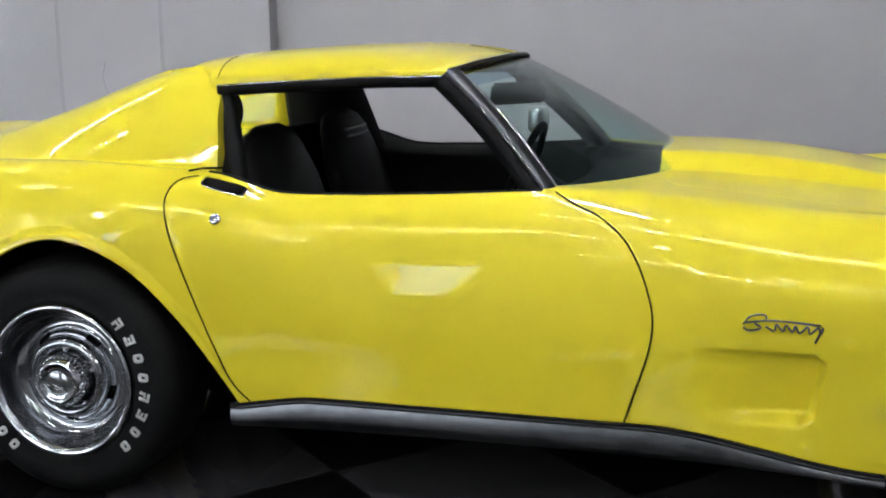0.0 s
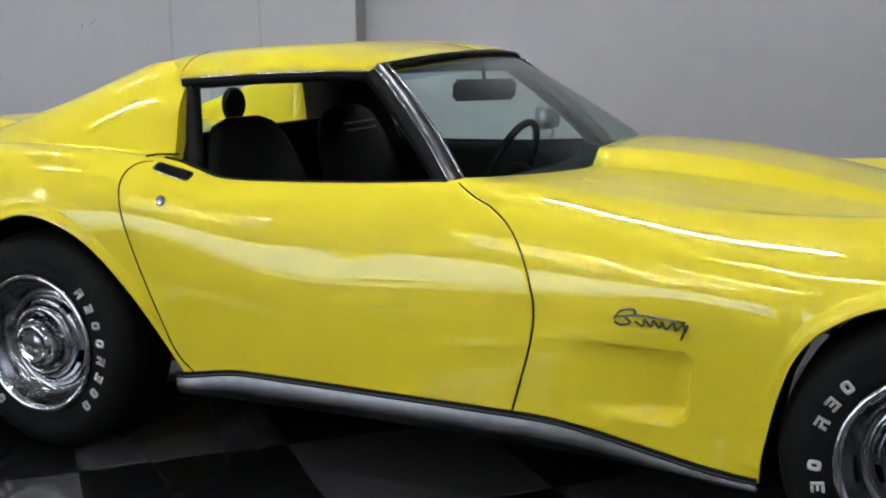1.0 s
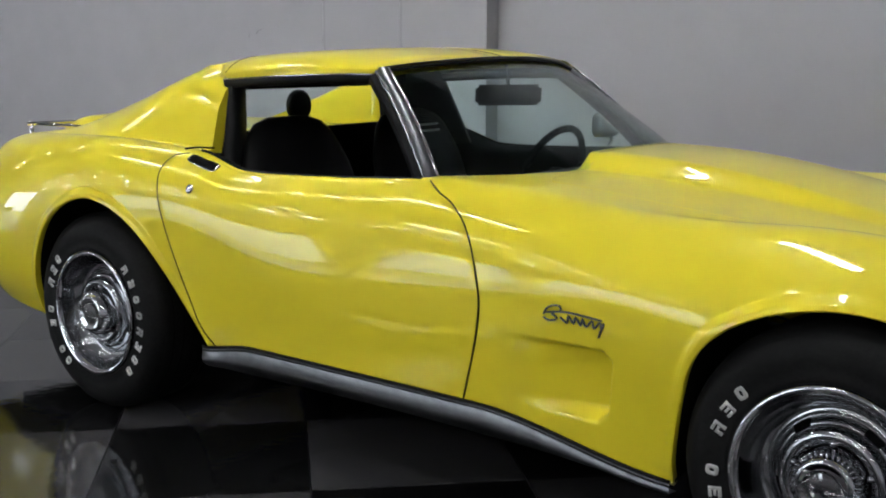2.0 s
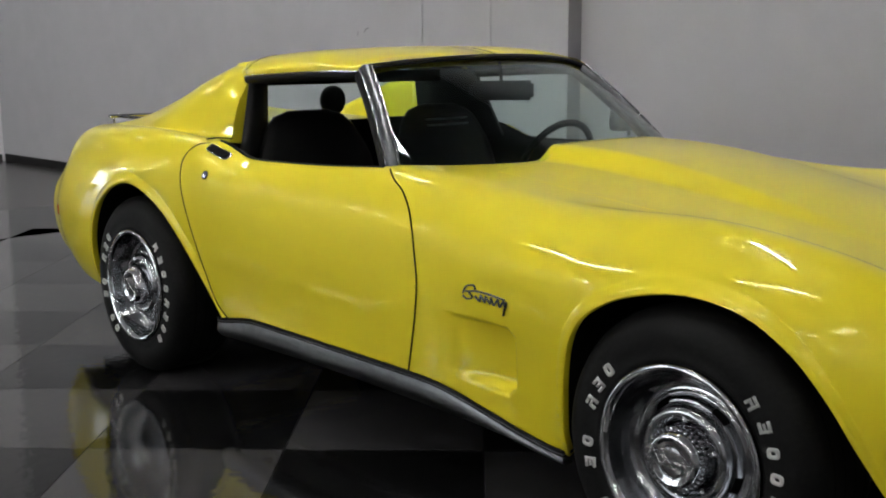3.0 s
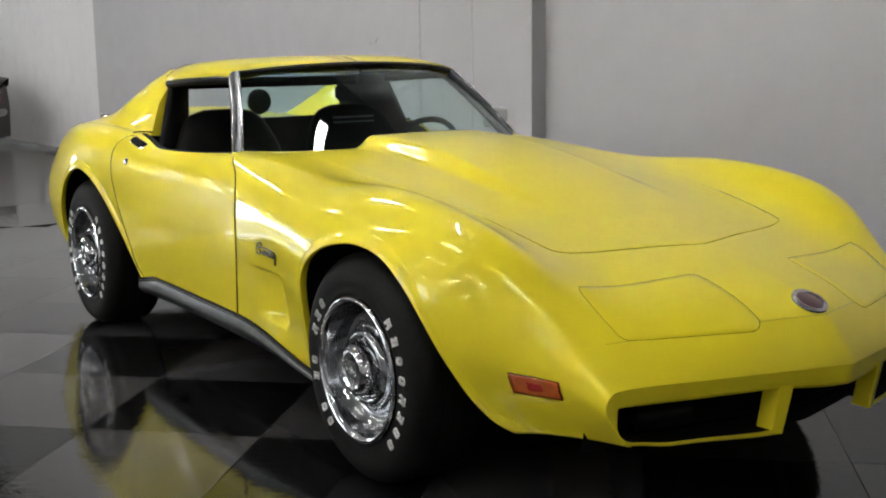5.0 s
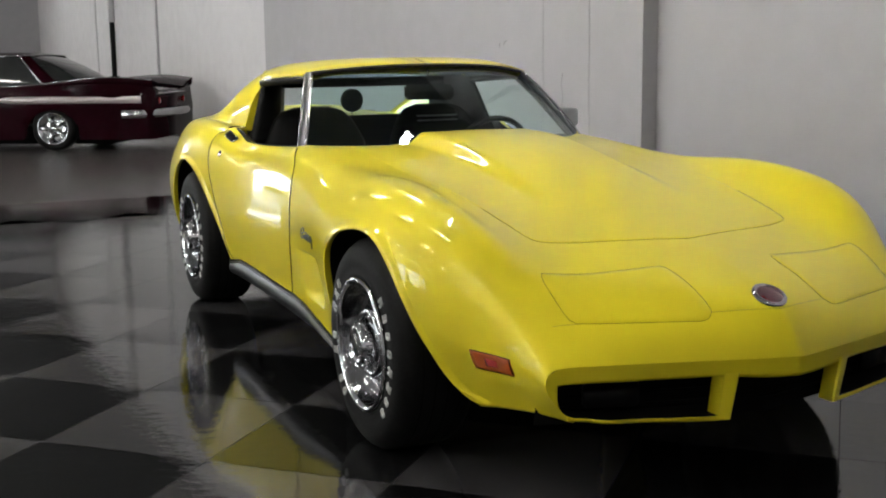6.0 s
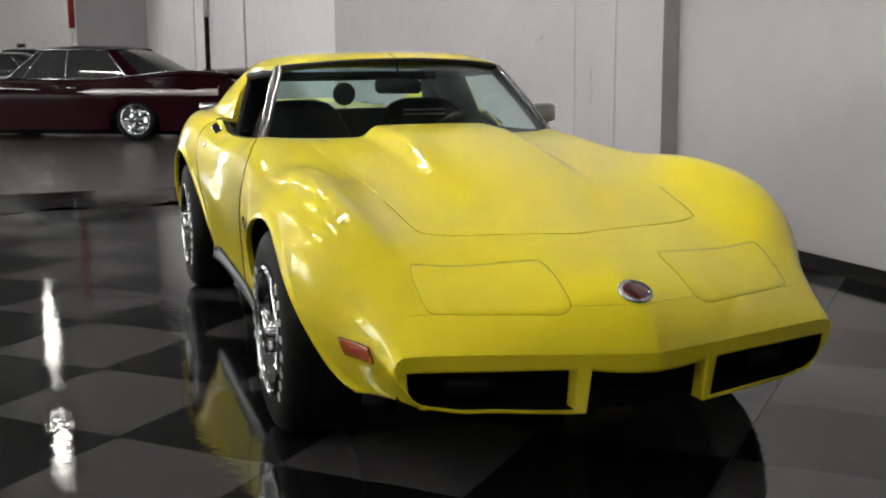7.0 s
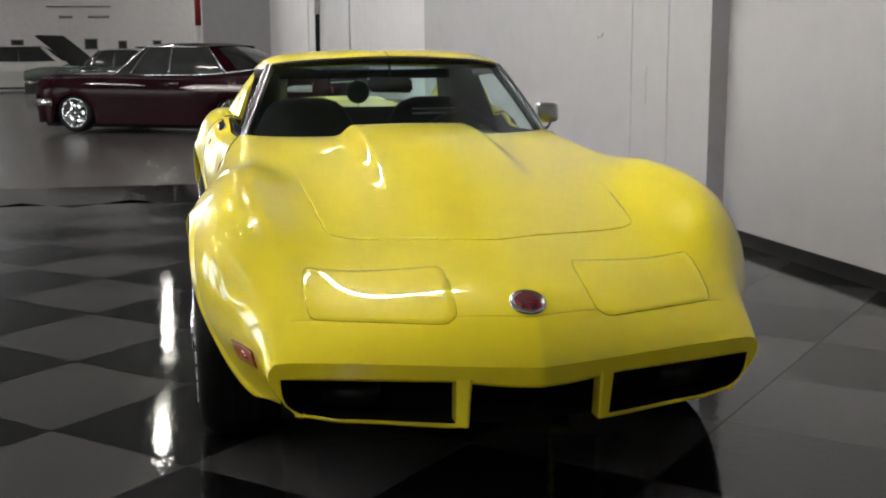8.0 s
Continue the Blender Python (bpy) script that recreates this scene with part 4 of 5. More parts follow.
def build_mirror(car):
    """A rounded square shell on a short bent stalk."""
    c = Vector((-0.20, 0.738, 0.930))
    turn = pose(c.x, c.y, c.z, 0, 0, -8)
    rows = []
    for d, size in ((-0.034, 0.90), (-0.036, 0.97), (-0.030, 1.0), (-0.012, 1.0), (0.004, 0.97), (0.014, 0.88), (0.020, 0.70), (0.023, 0.40), (0.024, 0.06)):
        ring = []
        for q in np.linspace(0, 2 * math.pi, 41)[:-1]:
            u, v = (math.copysign(abs(f(q)) ** 0.42, f(q)) for f in (math.cos, math.sin))
            ring.append(turn @ Vector((d, 0.055 * u * size, 0.046 * v * size)))
        rows.append(ring)
    bm = bmesh.new()
    vs = grid(bm, rows, close=True)
    bm.faces.new(vs[-1])
    mir = part("door_mirror", bm, SATIN, car, "chrome door mirror")
    bm = bmesh.new()
    bm.faces.new([bm.verts.new(turn @ (turn.inverted() @ p + Vector((0.001, 0, 0)))) for p in rows[0]])
    part("mirror_glass", bm, CHROME, mir)
    bm = bmesh.new()
    tube(bm, [Vector(p) for p in path([tuple(c + Vector((0.0, 0.018, -0.036))), tuple(c + Vector((0.008, 0.008, -0.062))), (-0.185, 0.70, 0.845)], 5)], 0.0065, 8)
    part("mirror_stalk", bm, CHROME, mir)


def build_wipers(car):
    bm = bmesh.new()
    grid(bm, [[top_pt(0.325, y) + Vector((d, 0, h)) for y in np.linspace(-0.24, 0.24, 24)] for d, h in ((0.0, 0.001), (-0.004, -0.012), (0.012, -0.03))])
    part("cowl_lip", bm, GAP, car)


BADGE = mat("badge_enamel", (0.16, 0.01, 0.015), 0.2, coat=1.0, grain=(0.02, 0.01, 0.012), scale=60)
LAMPGLASS = mat("smoked_lamp", (0.006, 0.006, 0.0065), 0.35, spec=0.2)
YSEAM = mat("dull_yellow_seam", (0.48, 0.38, 0.015), 0.5, grain=(0.4, 0.32, 0.012), scale=30)

car = thing("sports_car", "bright yellow low coupe with long hood and chrome wheels", "car")
build_body(car)
build_sails(car)
build_roof(car)
build_windshield(car)
build_doors(car)
build_hood(car)
build_nose(car)
build_vents(car)
build_sills(car)
build_under(car)
build_tail(car)
for wx in (-1.245, 1.245):
    for ws in (-1, 1):
        build_wheel(car, wx, ws)
build_cabin(car)
build_mirror(car)
build_wipers(car)


# ---- the hall ----
WDIR = 0.05  # the long wall's slope in plan
HALL = dict(x0=-43.0, x1=12.0, y0=-15.0, z1=5.8)


def wall_y(x):
    return 2.39 + WDIR * (x + 1.94)


def slab(name, x0, x1, y0, y1, z0, z1, material, parent=None, label="", category="", kind="structure", m=None, bevel=0.0):
    bm = bmesh.new()
    box(bm, x0, x1, y0, y1, z0, z1, m, bevel)
    ob = flat(part(name, bm, material, parent), 30)
    if label:
        tagged(ob, label, category, "", kind)
    elif parent is None:
        tagged(ob, kind=kind)
    return ob


wm = pose(0, 2.39 + WDIR * 1.94, 0, 0, 0, math.degrees(math.atan(WDIR)))


WINDOWS = [(-13.6, -9.6), (-8.6, -5.3), (-4.4, -3.8)]
DUSKWALL = mat("dark_grey_wall_paint", (0.24, 0.235, 0.24), 0.6, grain=(0.2, 0.195, 0.2), bump=0.05, scale=10)
RAILS = (-6.95, -4.5, -6.5, -5.4, 3.0, 2.6)
DOORGLOW = mat("bright_daylight", (0.95, 0.98, 1.0), 0.9, emit=9.0)
SKYGLOW = mat("daylight", (0.95, 0.98, 1.0), 0.9, emit=6.5)


def build_walls():
    z1 = HALL["z1"]
    north = thing("wall_north", "plain grey painted hall wall with vertical joints", "wall", wm, kind="structure")
    # the western stretch stands proud of the eastern one; a darker strip paints the step's shade and grime
    for a, b in ((-9.76, -3.185), (-3.165, -2.57), (-2.55, -1.945)):
        slab("wall_panel", a, b, -0.06, 0.2, 0, z1, WALL, north)
    slab("wall_panel", -1.94, 13.0, 0.06, 0.2, 0, z1, WALL, north)
    slab("step_shade_strip", -1.945, -1.938, -0.063, 0.06, 0, z1, STEPSHADE_JOINT, north)
    for a, b in ((-3.185, -3.165), (-2.57, -2.55)):
        slab("joint_strip", a, b, -0.056, 0.2, 0, z1, STEPSHADE_JOINT, north)
    slab("baseboard", -9.7, -1.938, -0.074, -0.062, 0, 0.085, BASE, north)
    slab("baseboard", -1.936, 13.0, 0.046, 0.058, 0, 0.085, BASE, north)
    for pts, r in (([(-2.92, 0.83), (-2.90, 0.92), (-2.925, 1.0), (-2.905, 1.09)], 0.0022), ([(-3.77, 1.31), (-3.75, 1.335), (-3.72, 1.34)], 0.005), ([(-3.84, 1.29), (-3.83, 1.32)], 0.004), ([(1.35, 1.62), (1.36, 1.70)], 0.003)):
        bm = bmesh.new()
        tube(bm, [(x, -0.061 if x < -1.9 else 0.059, z) for x, z in pts], r, 6, squash=0.6)
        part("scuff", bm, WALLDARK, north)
    white = thing("wall_white", "white painted wall panels beyond the grey wall", "wall", wm, kind="structure")
    for a, b in ((-29.0, -20.9), (-20.75, -15.55), (-15.35, -9.76)):
        slab("wall_panel", a, b, -0.06, 0.2, 0, z1, WHITEWALL, white)
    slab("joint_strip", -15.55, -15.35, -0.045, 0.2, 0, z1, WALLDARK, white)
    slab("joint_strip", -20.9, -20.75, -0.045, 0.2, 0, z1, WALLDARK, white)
    slab("kerb", -29.0, -9.8, -0.10, -0.062, 0, 0.07, CONCRETE, white)
    drain = thing("downpipe", "dark downpipe with a white upper sleeve on the wall", "pipe", wm)
    for name, z0, zz, material, r in (("pipe", 0.9, 1.95, BLACK, 0.05), ("sleeve", 1.95, z1, WHITEWALL, 0.065), ("pipe_foot", 0.78, 0.92, BLACK, 0.10)):
        bm = bmesh.new()
        tube(bm, [(-18.75, -0.15, z0), (-18.75, -0.15, (z0 + zz) / 2), (-18.75, -0.15, zz)], r, 12)
        part(name, bm, material, drain)
    riser = thing("sprinkler_riser", "red fire pipe at the end of the cross wall", "pipe", pose(-28.9, -1.05, 0))
    bm = bmesh.new()
    tube(bm, [(0, 0, 1.95), (0, 0, 3.0), (0, 0, z1)], 0.085, 12)
    part("pipe", bm, REDPAINT, riser)
    bm = bmesh.new()
    tube(bm, [(0, 0, 0), (0, 0, 1.0), (0, 0, 1.95)], 0.05, 12)
    part("lower_pipe", bm, WHITEWALL, riser)
    for k, (y, z, w, h) in enumerate(((-7.6, 1.53, 0.5, 0.40), (-5.0, 1.54, 0.52, 0.44), (-3.87, 1.5, 0.36, 0.36), (-2.62, 1.58, 0.36, 0.22))):
        frame_ob = thing("picture_frame", "small dark framed panel on the far wall", "picture", pose(HALL["x0"], y * 1.07, z), "dark panels on the far wall")
        slab("frame", 0.0, 0.03, -w / 2, w / 2, -h / 2, h / 2, WALLDARK, frame_ob)
        slab("panel", 0.03, 0.036, -w / 2 + 0.04, w / 2 - 0.04, -h / 2 + 0.04, h / 2 - 0.04, DARKGLASS, frame_ob)
    rack = thing("wall_rail", "thin dark pipe rail high on the far wall", "pipe", pose(HALL["x0"] + 0.08, 0, 0))
    for name, y0, y1, z, r in (("rail", RAILS[0], RAILS[1], RAILS[4], 0.03), ("clamp", RAILS[2], RAILS[2] + 0.5, RAILS[5], 0.05), ("clamp", RAILS[3], RAILS[3] + 0.8, RAILS[5], 0.05)):
        bm = bmesh.new()
        tube(bm, [(0, y0, z), (0, (y0 + y1) / 2, z), (0, y1, z)], r, 8)
        part(name, bm, WALLDARK, rack)
    far = thing("wall_far", "white far wall with an open loading door", "wall", None, kind="structure")
    x0, y0 = HALL["x0"], HALL["y0"]
    for a, b, c, d in ((-9.7, 4.0, 0, z1), (y0, -14.8, 0, z1), (-14.8, -9.7, 4.6, z1)):
        slab("wall_panel", x0 - 0.2, x0, a, b, c, d, WHITEWALL, far)
    slab("backdrop", x0 - 1.3, x0 - 1.2, y0, -8.0, -0.5, z1, DOORGLOW, None, "bright daylight outside the loading door", "sky")
    slab("wall_cross", -29.3, -29.0, -0.92, 3.0, 0, z1, WALL, None, "grey cross wall at the hall's end", "wall")
    slab("wall_east", HALL["x1"], HALL["x1"] + 0.2, HALL["y0"], 4.0, 0, z1, WALL, None, "plain grey end wall of the hall", "wall")
    south = thing("wall_south", "dark grey long wall with large windows", "wall", None, kind="structure")
    xs = [HALL["x0"]] + [v for a in WINDOWS for v in a] + [HALL["x1"]]
    for k in range(0, len(xs), 2):
        slab("wall_panel", xs[k], xs[k + 1], HALL["y0"] - 0.2, HALL["y0"], 0, z1, DUSKWALL, south)
    for a, b in WINDOWS:
        slab("wall_panel", a, b, HALL["y0"] - 0.2, HALL["y0"], -0.02, 0.15, DUSKWALL, south)
        slab("wall_panel", a, b, HALL["y0"] - 0.2, HALL["y0"], 3.2, z1, DUSKWALL, south)
        for f in (0, 1):
            x = a + (b - a) * f
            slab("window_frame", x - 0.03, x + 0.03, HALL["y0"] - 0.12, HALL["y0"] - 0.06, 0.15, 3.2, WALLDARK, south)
    slab("backdrop", HALL["x0"], HALL["x1"], HALL["y0"] - 1.2, HALL["y0"] - 1.1, -0.5, z1, SKYGLOW, None, "bright daylight outside the windows", "sky")
    slab("ceiling", HALL["x0"], HALL["x1"], HALL["y0"], 4.0, z1, z1 + 0.2, CEIL, None, "dark painted roof deck", "ceiling")


def build_lights():
    slim = Matrix.Diagonal((0.9, 0.55, 1, 1))
    thin = Matrix.Diagonal((0.9, 0.38, 1, 1))
    short = Matrix.Diagonal((0.62, 0.55, 1, 1))
    stub = Matrix.Diagonal((0.45, 0.42, 1, 1))
    skew = Matrix.Rotation(radians(-61), 4, "Z") @ Matrix.Diagonal((1.7, 0.29, 1, 1))
    spots = [(-0.4, -0.72, skew), (-4.8, -0.4, slim)] + [(-8.4, -1.75, short)] + [(x, y, stub) for x, y in ((-13.9, -1.78), (-20.8, -1.93), (-23.9, -2.05))]
    # unseen fill lamps, added to brighten the cross wall and the far wall
    spots += [(-25.6, 2.4, short), (-40.0, 0.4, slim), (-40.0, 2.4, slim), (-36.0, 1.6, slim), (-33.0, 1.6, slim)]
    spots += [(x, y, thin) for x in (-24.0, -30.0, -36.0) for y in (-10.0, -13.2)]
    small = Matrix.Diagonal((0.5, 0.26, 1, 1))
    spots += [(x + 0.9 * (j % 2), y, small) for x in (-9.0, -12.5, -16.0, -19.5, -23.0, -27.0) for j, y in enumerate((-7.8, -9.2, -11.4, -12.4)) if y < -8.5 or x > -17]
    for k, y in enumerate((-3.6, -6.8, -10.0, -13.2)):
        spots += [(8.5 - 4.3 * n - 1.6 * (k % 2), y, thin) for n in range((4, 3, 4, 5)[k])]
    made = None
    for x, y, turn in spots:
        if made is None:
            made = thing("bay_or_fill_light", "white hanging bay light or added fill light with three lit diffusers", "lamp", pose(x, y, LAMP_Z) @ turn, "ceiling bay lights")
            bm = bmesh.new()
            box(bm, -0.66, 0.66, -0.24, 0.24, 0.03, 0.09, None, 0.012)
            flat(part("housing", bm, WHITEWALL, made))
            for dy in (-0.155, 0.0, 0.155):
                bm = bmesh.new()
                box(bm, -0.62, 0.62, dy - 0.065, dy + 0.065, 0.0, 0.028, None, 0.008)
                part("diffuser", bm, TUBE, made)
            for dx in (-0.5, 0.5):
                bm = bmesh.new()
                tube(bm, [(dx, 0, 0.08), (dx, 0, HALL["z1"] - LAMP_Z)], 0.006, 6)
                part("hanger", bm, CHROME, made)
        else:
            copy_thing(made, pose(x, y, LAMP_Z) @ turn)


LAMP_Z = 5.0


REDPAINT = mat("red_pipe_paint", (0.35, 0.02, 0.025), 0.4, grain=(0.28, 0.015, 0.02), scale=10)
DARKGLASS = mat("dark_car_glass", (0.022, 0.024, 0.024), 0.05, coat=0.0, spec=0.5, grain=(0.034, 0.036, 0.036), scale=4)
WHITEPAINT = mat("white_car_paint", (0.55, 0.55, 0.53), 0.3, coat=1.0, grain=(0.5, 0.5, 0.48), scale=6)
DARKPAINT = mat("dark_green_car_paint", (0.015, 0.022, 0.02), 0.25, coat=1.0, grain=(0.02, 0.03, 0.027), scale=6)
BLUEPAINT = mat("blue_green_car_paint", (0.05, 0.12, 0.14), 0.25, coat=1.0, grain=(0.04, 0.10, 0.12), scale=6)


def build_saloon(m, label, paint, fins=0.0, open_hood=False, trim=True, tail=1.0, nose=1.0):
    """A full-size saloon; x forward, wheels at +-1.47."""
    c = thing("saloon_car", label, "car", m, "parked cars beyond")
    edge = spline([(-2.72, 0.84, 0.80 + 0.13 * fins), (-2.5, 0.93 + 0.03 * fins, 0.93 + 0.035 * fins), (-1.6, 0.96, 0.955), (-0.5, 0.95, 0.93), (1.0, 0.95, 0.95), (2.2, 0.93, 0.90), (2.55, 0.86, 0.82)])
    mid = spline([(-2.74, 0.84 + 0.08 * fins, 0.62), (-2.4, 0.97, 0.66), (-1.4, 1.0, 0.70), (0.0, 0.99, 0.68), (1.5, 1.0, 0.70), (2.3, 0.97, 0.66), (2.6, 0.88, 0.60)])
    cen = spline([(-2.72, 0.74 + 0.14 * fins), (-2.5, 0.86 + 0.06 * fins), (-1.7, 0.93), (0.9, 0.97), (1.6, 0.965), (2.3, 0.90), (2.55, 0.80)])
    rows = []
    xs = sorted(set(np.round(np.linspace(-2.72, 2.55, 80), 3)) | {round(w + 0.40 * math.cos(a), 3) for w in (-1.45, 1.5) for a in np.linspace(0.02, 3.12, 18)})
    back = lambda x: 1.9 + (x - 1.9) * nose if x > 1.9 else x if x > -1.85 else -1.85 + (x + 1.85) * tail
    for x in xs:
        e, md, z0 = edge(x), mid(x), 0.17
        for w in (-1.45, 1.5):
            if abs(x - w) < 0.40:
                z0 = max(z0, 0.26 + math.sqrt(max(0.40**2 - (x - w) ** 2, 0)) * 0.86)
        zc = cen(x)[0]
        half = [(md[0] - 0.05, z0), (md[0] - 0.015, max(0.5, z0 + 0.01)), (md[0], max(md[1], z0 + 0.02)), (e[0] + 0.005, max(e[1] - 0.05, z0 + 0.03)), (e[0], e[1] + 0.02 * fins * step(-0.6, -2.4, x) if x < -0.6 else e[1]), (e[0] - 0.10, e[1] - 0.005 + 0.01 * fins), (e[0] * 0.55, zc - 0.01), (0.0, zc)]
        line = path(half, 4)
        rows.append([Vector((back(x), -p[0], p[1])) for p in line] + [Vector((back(x), p[0], p[1])) for p in line[::-1][1:]])
    bm = bmesh.new()
    vs = grid(bm, rows)
    bm.faces.new(vs[0]), bm.faces.new(vs[-1])
    body = part("body", bm, paint, c)
    # greenhouse: curved front and rear glass, side glass, broad rear pillars, thin roof
    ss = np.linspace(-1, 1, 13)
    loft([[Vector((0.98 - 0.24 * v * v, 0.79 * v, 0.94)).lerp(Vector((0.34 - 0.10 * v * v, 0.60 * v, 1.395)), t) for v in ss] for t in np.linspace(0, 1, 5)], DARKGLASS, "windscreen", c)
    loft([[Vector((-1.98 + 0.50 * abs(v) ** 3, 0.74 * v, 0.945)).lerp(Vector((-1.0 + 0.05 * v * v, 0.585 * v, 1.40)), t) + Vector((0, 0, 0.05 * math.sin(math.pi * t))) for v in ss] for t in np.linspace(0, 1, 7)], DARKGLASS, "rear_window", c)
    loft([[Vector((x, v * 0.65, 1.395 + 0.055 * (1 - abs(v) ** 3) * (1 - (abs(x + 0.32) / 0.72) ** 4))) for v in ss] for x in np.linspace(0.37, -1.02, 12)], paint, "roof", c)
    loft([[Vector((x, v * 0.63, 1.38)) for v in (-1, 0, 1)] for x in np.linspace(0.35, -1.0, 4)], BLACK, "headlining", c)
    for sgn in (-1, 1):
        edge_pt = lambda xb, xt, t, o=0.0: Vector((xb + (xt - xb) * t, sgn * (0.815 + o + (0.635 - 0.815) * t + 0.02 * math.sin(math.pi * t)), 0.935 + 0.46 * t))
        loft([[edge_pt(xb, xt, t) for t in np.linspace(0, 1, 5)] for xb, xt in ((0.76, 0.26), (0.1, 0.0), (-0.6, -0.5), (-1.32, -0.86))], DARKGLASS, "side_glass", c, "dark side glass")
        loft([[edge_pt(xb, xt, t, o) for t in np.linspace(0, 1, 6)] for xb, xt, o in ((-1.31, -0.85, 0.006), (-1.42, -0.94, 0.006), (-1.54, -0.985, -0.05))], paint, "rear_pillar", c)
        for xb, xt, r in ((0.77, 0.27, 0.020), (0.50, 0.20, 0.009), (-0.24, -0.22, 0.014), (-1.315, -0.855, 0.014)):
            bm = bmesh.new()
            tube(bm, [edge_pt(xb, xt, t, 0.008) for t in np.linspace(0, 1, 6)], r, 6)
            part("window_pillar", bm, CHROME, c)
        bm = bmesh.new()
        tube(bm, [Vector((x, sgn * 0.832, 0.945)) for x in np.linspace(0.80, -1.35, 12)], 0.012, 6)
        part("belt_moulding", bm, CHROME, c)
        bm = bmesh.new()
        tube(bm, [Vector((x, sgn * 0.657, 1.392)) for x in np.linspace(0.34, -0.95, 12)], 0.010, 6)
        part("drip_moulding", bm, CHROME, c)
        if trim:
            # bright flash along the rear quarter
            bm = bmesh.new()
            grid(bm, [[Vector((back(x), sgn * (float(mid(x)[0]) + o), 0.75 + dz * step(-0.52, -0.85, x))) for x in np.linspace(-2.62, -0.52, 24)] for dz, o in ((0.05, -0.012), (0.048, 0.016), (-0.048, 0.016), (-0.05, -0.012))])
            part("quarter_flash", bm, FLASH, c, "long silver-white trim flash")
            bm = bmesh.new()
            tube(bm, [Vector((x, sgn * (float(mid(x)[0]) + 0.006), 0.78 + 0.03 * math.sin(x * 1.3))) for x in np.linspace(0.1, 1.2, 14)], 0.010, 6)
            part("spear_moulding", bm, CHROME, c)
            bm = bmesh.new()
            tube(bm, [Vector((x, sgn * (float(mid(x)[0]) + o), 0.815)) for x, o in ((-0.34, -0.02), (-0.36, 0.03), (-0.43, 0.038), (-0.50, 0.03), (-0.52, -0.02))], 0.013, 6)
            part("door_handle", bm, CHROME, c)
    for x, z, dx in ((back(2.58), 0.50, 1), (back(-2.72), 0.54, -1)):
        bm = bmesh.new()
        tube(bm, [Vector((x - dx * 0.16 * (abs(y) / 0.98) ** 4 - dx * 0.25 * step(0.9, 1.0, abs(y)), y, z)) for y in np.linspace(-0.99, 0.99, 25)], 0.075, 8, squash=1.0)
        part("bumper", bm, CHROME, c, "chrome bumper")
    for sgn in (-1, 1):
        for k in (0, 1):
            bm = bmesh.new()
            lathe(bm, [(0.0, 0.02), (0.06, 0.015), (0.085, 0.0), (0.085, -0.04)], 16, pose(back(2.53) - 0.05 * k, sgn * (0.60 + 0.17 * k), 0.72, 0, 90, 0))
            part("headlamp", bm, CHROME, c)
            bm = bmesh.new()
            lathe(bm, [(0.0, 0.02), (0.045, 0.015), (0.06, 0.0), (0.06, -0.04)], 16, pose(back(-2.71) + 0.02 * k, sgn * (0.52 + 0.17 * k), 0.72, 0, -90, 0))
            part("tail_lamp", bm, REDLENS, c)
    bm = bmesh.new()
    box(bm, -2.3, 2.2, -0.80, 0.80, 0.10, 0.32, None, 0.02)
    part("chassis", bm, GAP, c)
    if trim:
        bm = bmesh.new()
        tube(bm, [Vector((back(-2.73) + 0.16 * (abs(y) / 0.94) ** 4, y, 0.83)) for y in np.linspace(-0.93, 0.93, 21)], 0.014, 6)
        part("tail_moulding", bm, CHROME, c)
    if fins:
        for sgn in (-1, 1):
            rows2 = []
            for x in np.linspace(-0.7, -2.74, 22):
                f = step(-0.7, -2.5, x)
                e = edge(x)
                y0, z0 = float(e[0]), float(e[1])
                rows2.append([Vector((back(x), sgn * y, z)) for y, z in ((y0 - 0.04, z0 - 0.02), (y0 + 0.03 * f, z0 + 0.01), (y0 + 0.055 * f, z0 + 0.012 + 0.085 * f), (y0 + 0.02 * f, z0 + 0.012 + 0.088 * f), (y0 - 0.25, z0 + 0.012 + 0.03 * f), (y0 - 0.42, z0 - 0.02))])
            fin = loft(rows2, paint, "tail_fin", c)
            bm = bmesh.new()
            tube(bm, [r[2] for r in rows2], 0.008, 6)
            part("fin_moulding", bm, CHROME, fin)
    if open_hood:
        bm = bmesh.new()
        rows2 = [[Vector((1.05 + 1.0 * t + 0.1 * t * t, y, 1.0 + 0.85 * t)) for y in np.linspace(-0.8, 0.8, 9)] for t in np.linspace(0, 1, 6)]
        grid(bm, rows2)
        grid(bm, [[p + Vector((0.03, 0, -0.03)) for p in r] for r in rows2])
        part("raised_hood", bm, BLACK, c, "hood standing open")
    for x in (-1.45, 1.5):
        for sgn in (-1, 1):
            w = new("wheel")
            w.parent = c
            w.matrix_basis = pose(x, sgn * 0.95, 0.335, -90 * sgn, 0, 0)
            bm = bmesh.new()
            lathe(bm, [(0.235, -0.01), (0.26, 0.005), (0.295, 0.0), (0.325, -0.02), (0.335, -0.05), (0.335, -0.17), (0.31, -0.2), (0.235, -0.2)], 40)
            part("tyre", bm, RUBBER, w)
            bm = bmesh.new()
            lathe(bm, [(0.24, -0.004), (0.236, 0.008), (0.222, 0.004), (0.205, -0.05), (0.05, -0.06), (0.045, -0.01), (0.0, -0.008)], 32)
            for k in range(5):
                tube(bm, [Matrix.Rotation(radians(72 * k), 3, "Z") @ Vector(v) for v in ((0.04, 0, -0.012), (0.12, 0, -0.012), (0.222, 0, -0.008))], 0.026, 6, squash=0.5)
            part("rim", bm, CHROME, w, "chrome five-spoke rim")
    return c


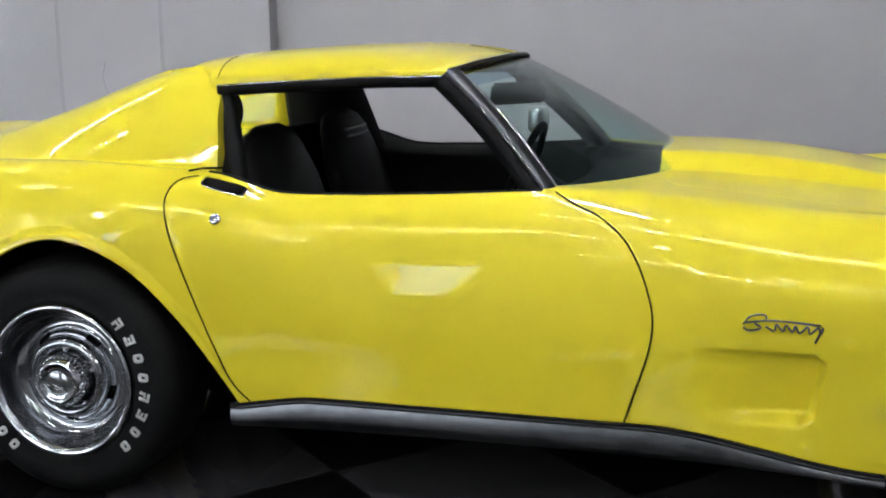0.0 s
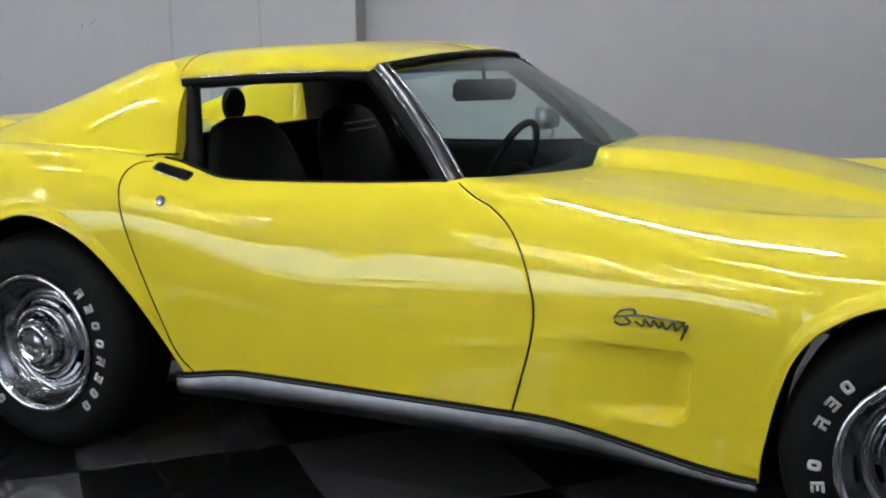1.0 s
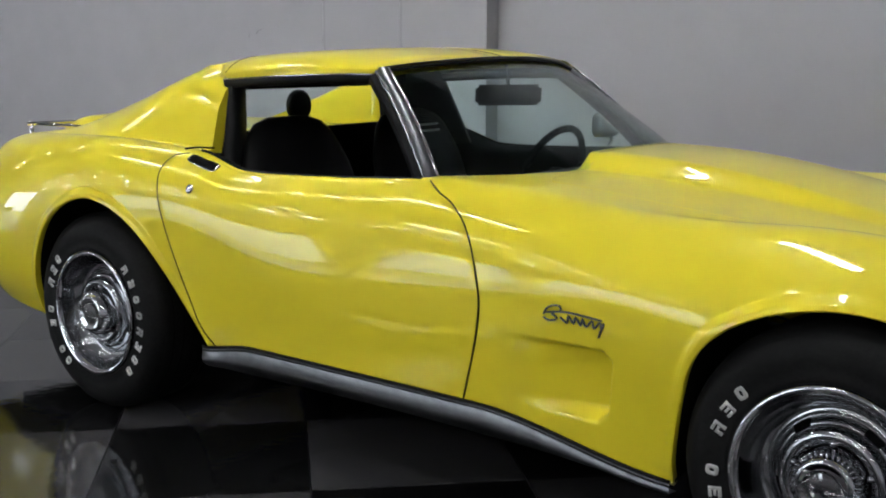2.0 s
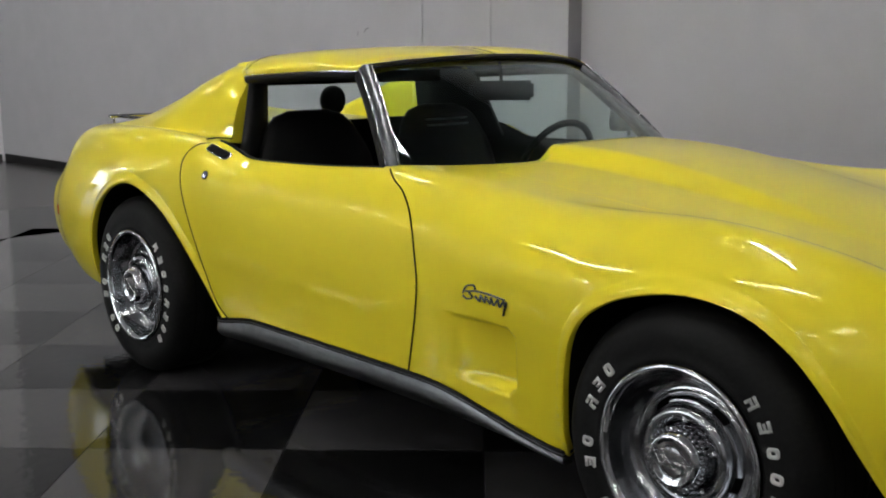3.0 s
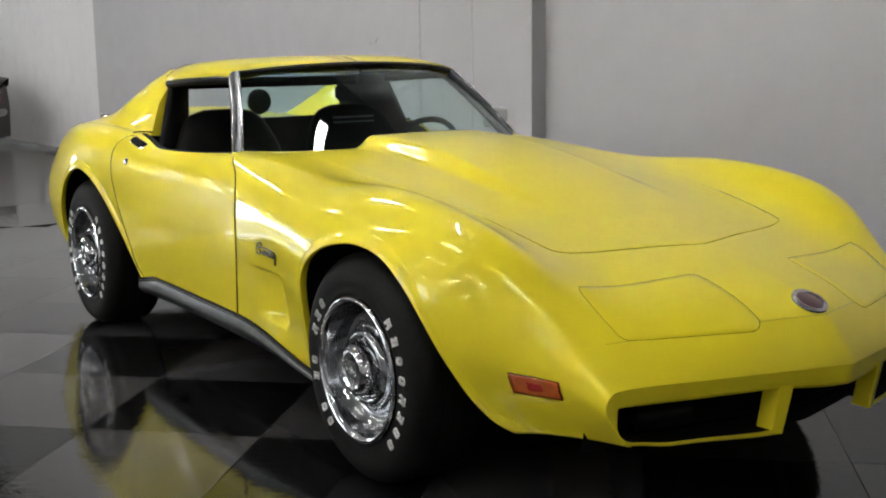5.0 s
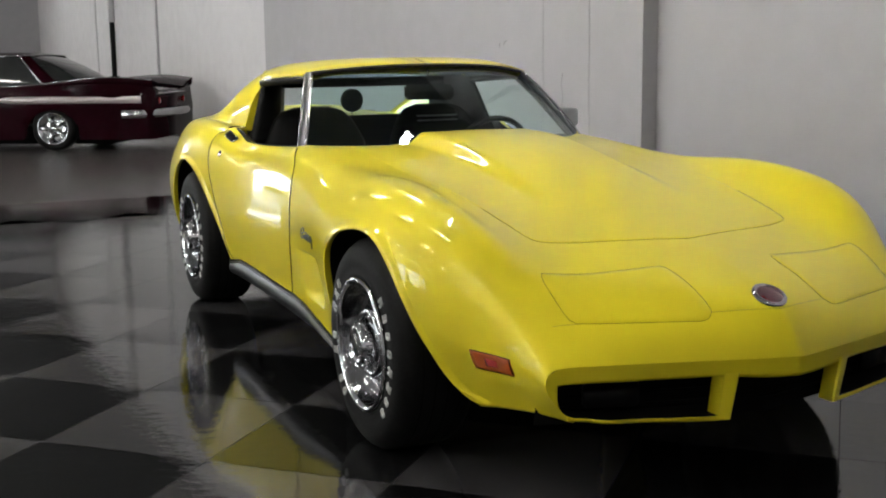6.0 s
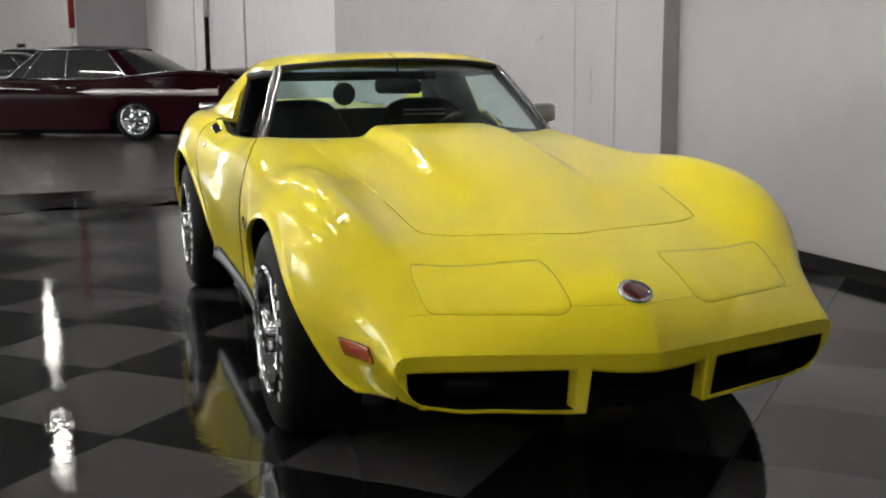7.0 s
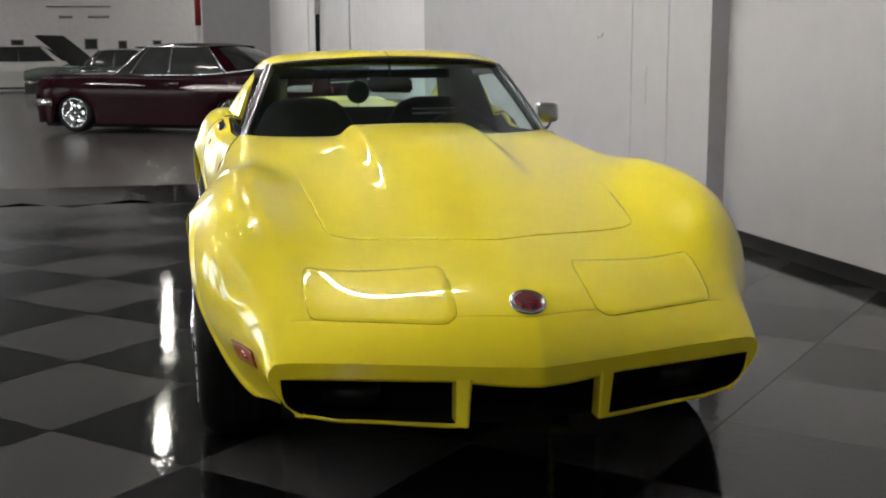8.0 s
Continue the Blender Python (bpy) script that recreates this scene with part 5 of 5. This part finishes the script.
FLASH = mat("silver_flash", (0.62, 0.56, 0.56), 0.35, metal=0.6, grain=(0.55, 0.5, 0.5), scale=12)


def build_cars():
    build_saloon(pose(-13.35, -1.17, 0, 0, 0, -121) @ Matrix.Scale(0.93, 4), "dark maroon finned saloon with chrome trim, parked beyond", MAROON, 1.0, tail=1.25, nose=0.6)
    build_saloon(pose(-26.5, -3.1, 0, 0, 0, -112) @ Matrix.Scale(0.9, 4), "dark saloon with its hood standing open", DARKPAINT, 0.0, True, False)
    build_saloon(pose(-33.5, -6.9, 0, 0, 0, -82), "white saloon parked at the far end", WHITEPAINT, 0.0, False, False)
    build_saloon(pose(-33.0, -2.6, 0, 0, 0, -100), "blue-green saloon parked at the far end", BLUEPAINT, 0.0, False, False)


def build_floor():
    """Chequered tiles laid cornerwise, then plain concrete beyond."""
    floor = thing("floor", "glossy grey and black chequered tile floor", "floor", None, kind="structure")
    slab("concrete", HALL["x0"], -5.95, HALL["y0"], 4.0, -0.2, 0.0, CONCRETE, floor)
    slab("border", -5.95, -4.65, HALL["y0"], 4.0, -0.2, 0.0, TILE_D, floor)
    slab("bed", -4.65, HALL["x1"], -3.4, 4.0, -0.2, -0.004, GAP, floor)
    # unseen matte stretch, added to keep mirrored windows off the car's side
    slab("unseen_matte_floor", -4.65, HALL["x1"], HALL["y0"], -3.4, -0.2, 0.0, MATTE, floor)
    a = radians(46.3)
    u, v = Vector((math.cos(a), math.sin(a), 0)), Vector((-math.sin(a), math.cos(a), 0))
    o = Vector((0.29, -1.352, 0))
    T = 0.6115
    meshes = []
    for material in (TILE_L, TILE_D):
        bm = bmesh.new()
        h = T / 2 - 0.0012
        box(bm, -h, h, -h, h, -0.006, 0.0)
        me = bpy.data.meshes.new("tile")
        bm.to_mesh(me)
        bm.free()
        me.materials.append(material)
        meshes.append(me)
    rest = [bmesh.new(), bmesh.new()]
    n = 0
    for i in range(-40, 40):
        for j in range(-40, 40):
            c = o + u * (i + 0.5) * T + v * (j + 0.5) * T
            if not (-4.65 < c.x < 11.5 and -3.0 < c.y < wall_y(c.x) + 0.35):
                continue
            col = (i + j + 1) % 2
            if -4.65 < c.x < 3.2 and -3.6 < c.y < 2.9 and n < 300:
                ob = new("tile", meshes[col])
                ob.matrix_basis = Matrix.Translation(c) @ Matrix.Rotation(a, 4, "Z")
                ob.parent = floor
                n += 1
            else:
                box(rest[col], -T / 2 + 0.0012, T / 2 - 0.0012, -T / 2 + 0.0012, T / 2 - 0.0012, -0.006, 0, Matrix.Translation(c) @ Matrix.Rotation(a, 4, "Z"))
    for bm, material in zip(rest, (TILE_L, TILE_D)):
        tagged(flat(part("far_tiles", bm, material, floor)), kind="stuff")


build_walls()
build_lights()
build_cars()
build_floor()
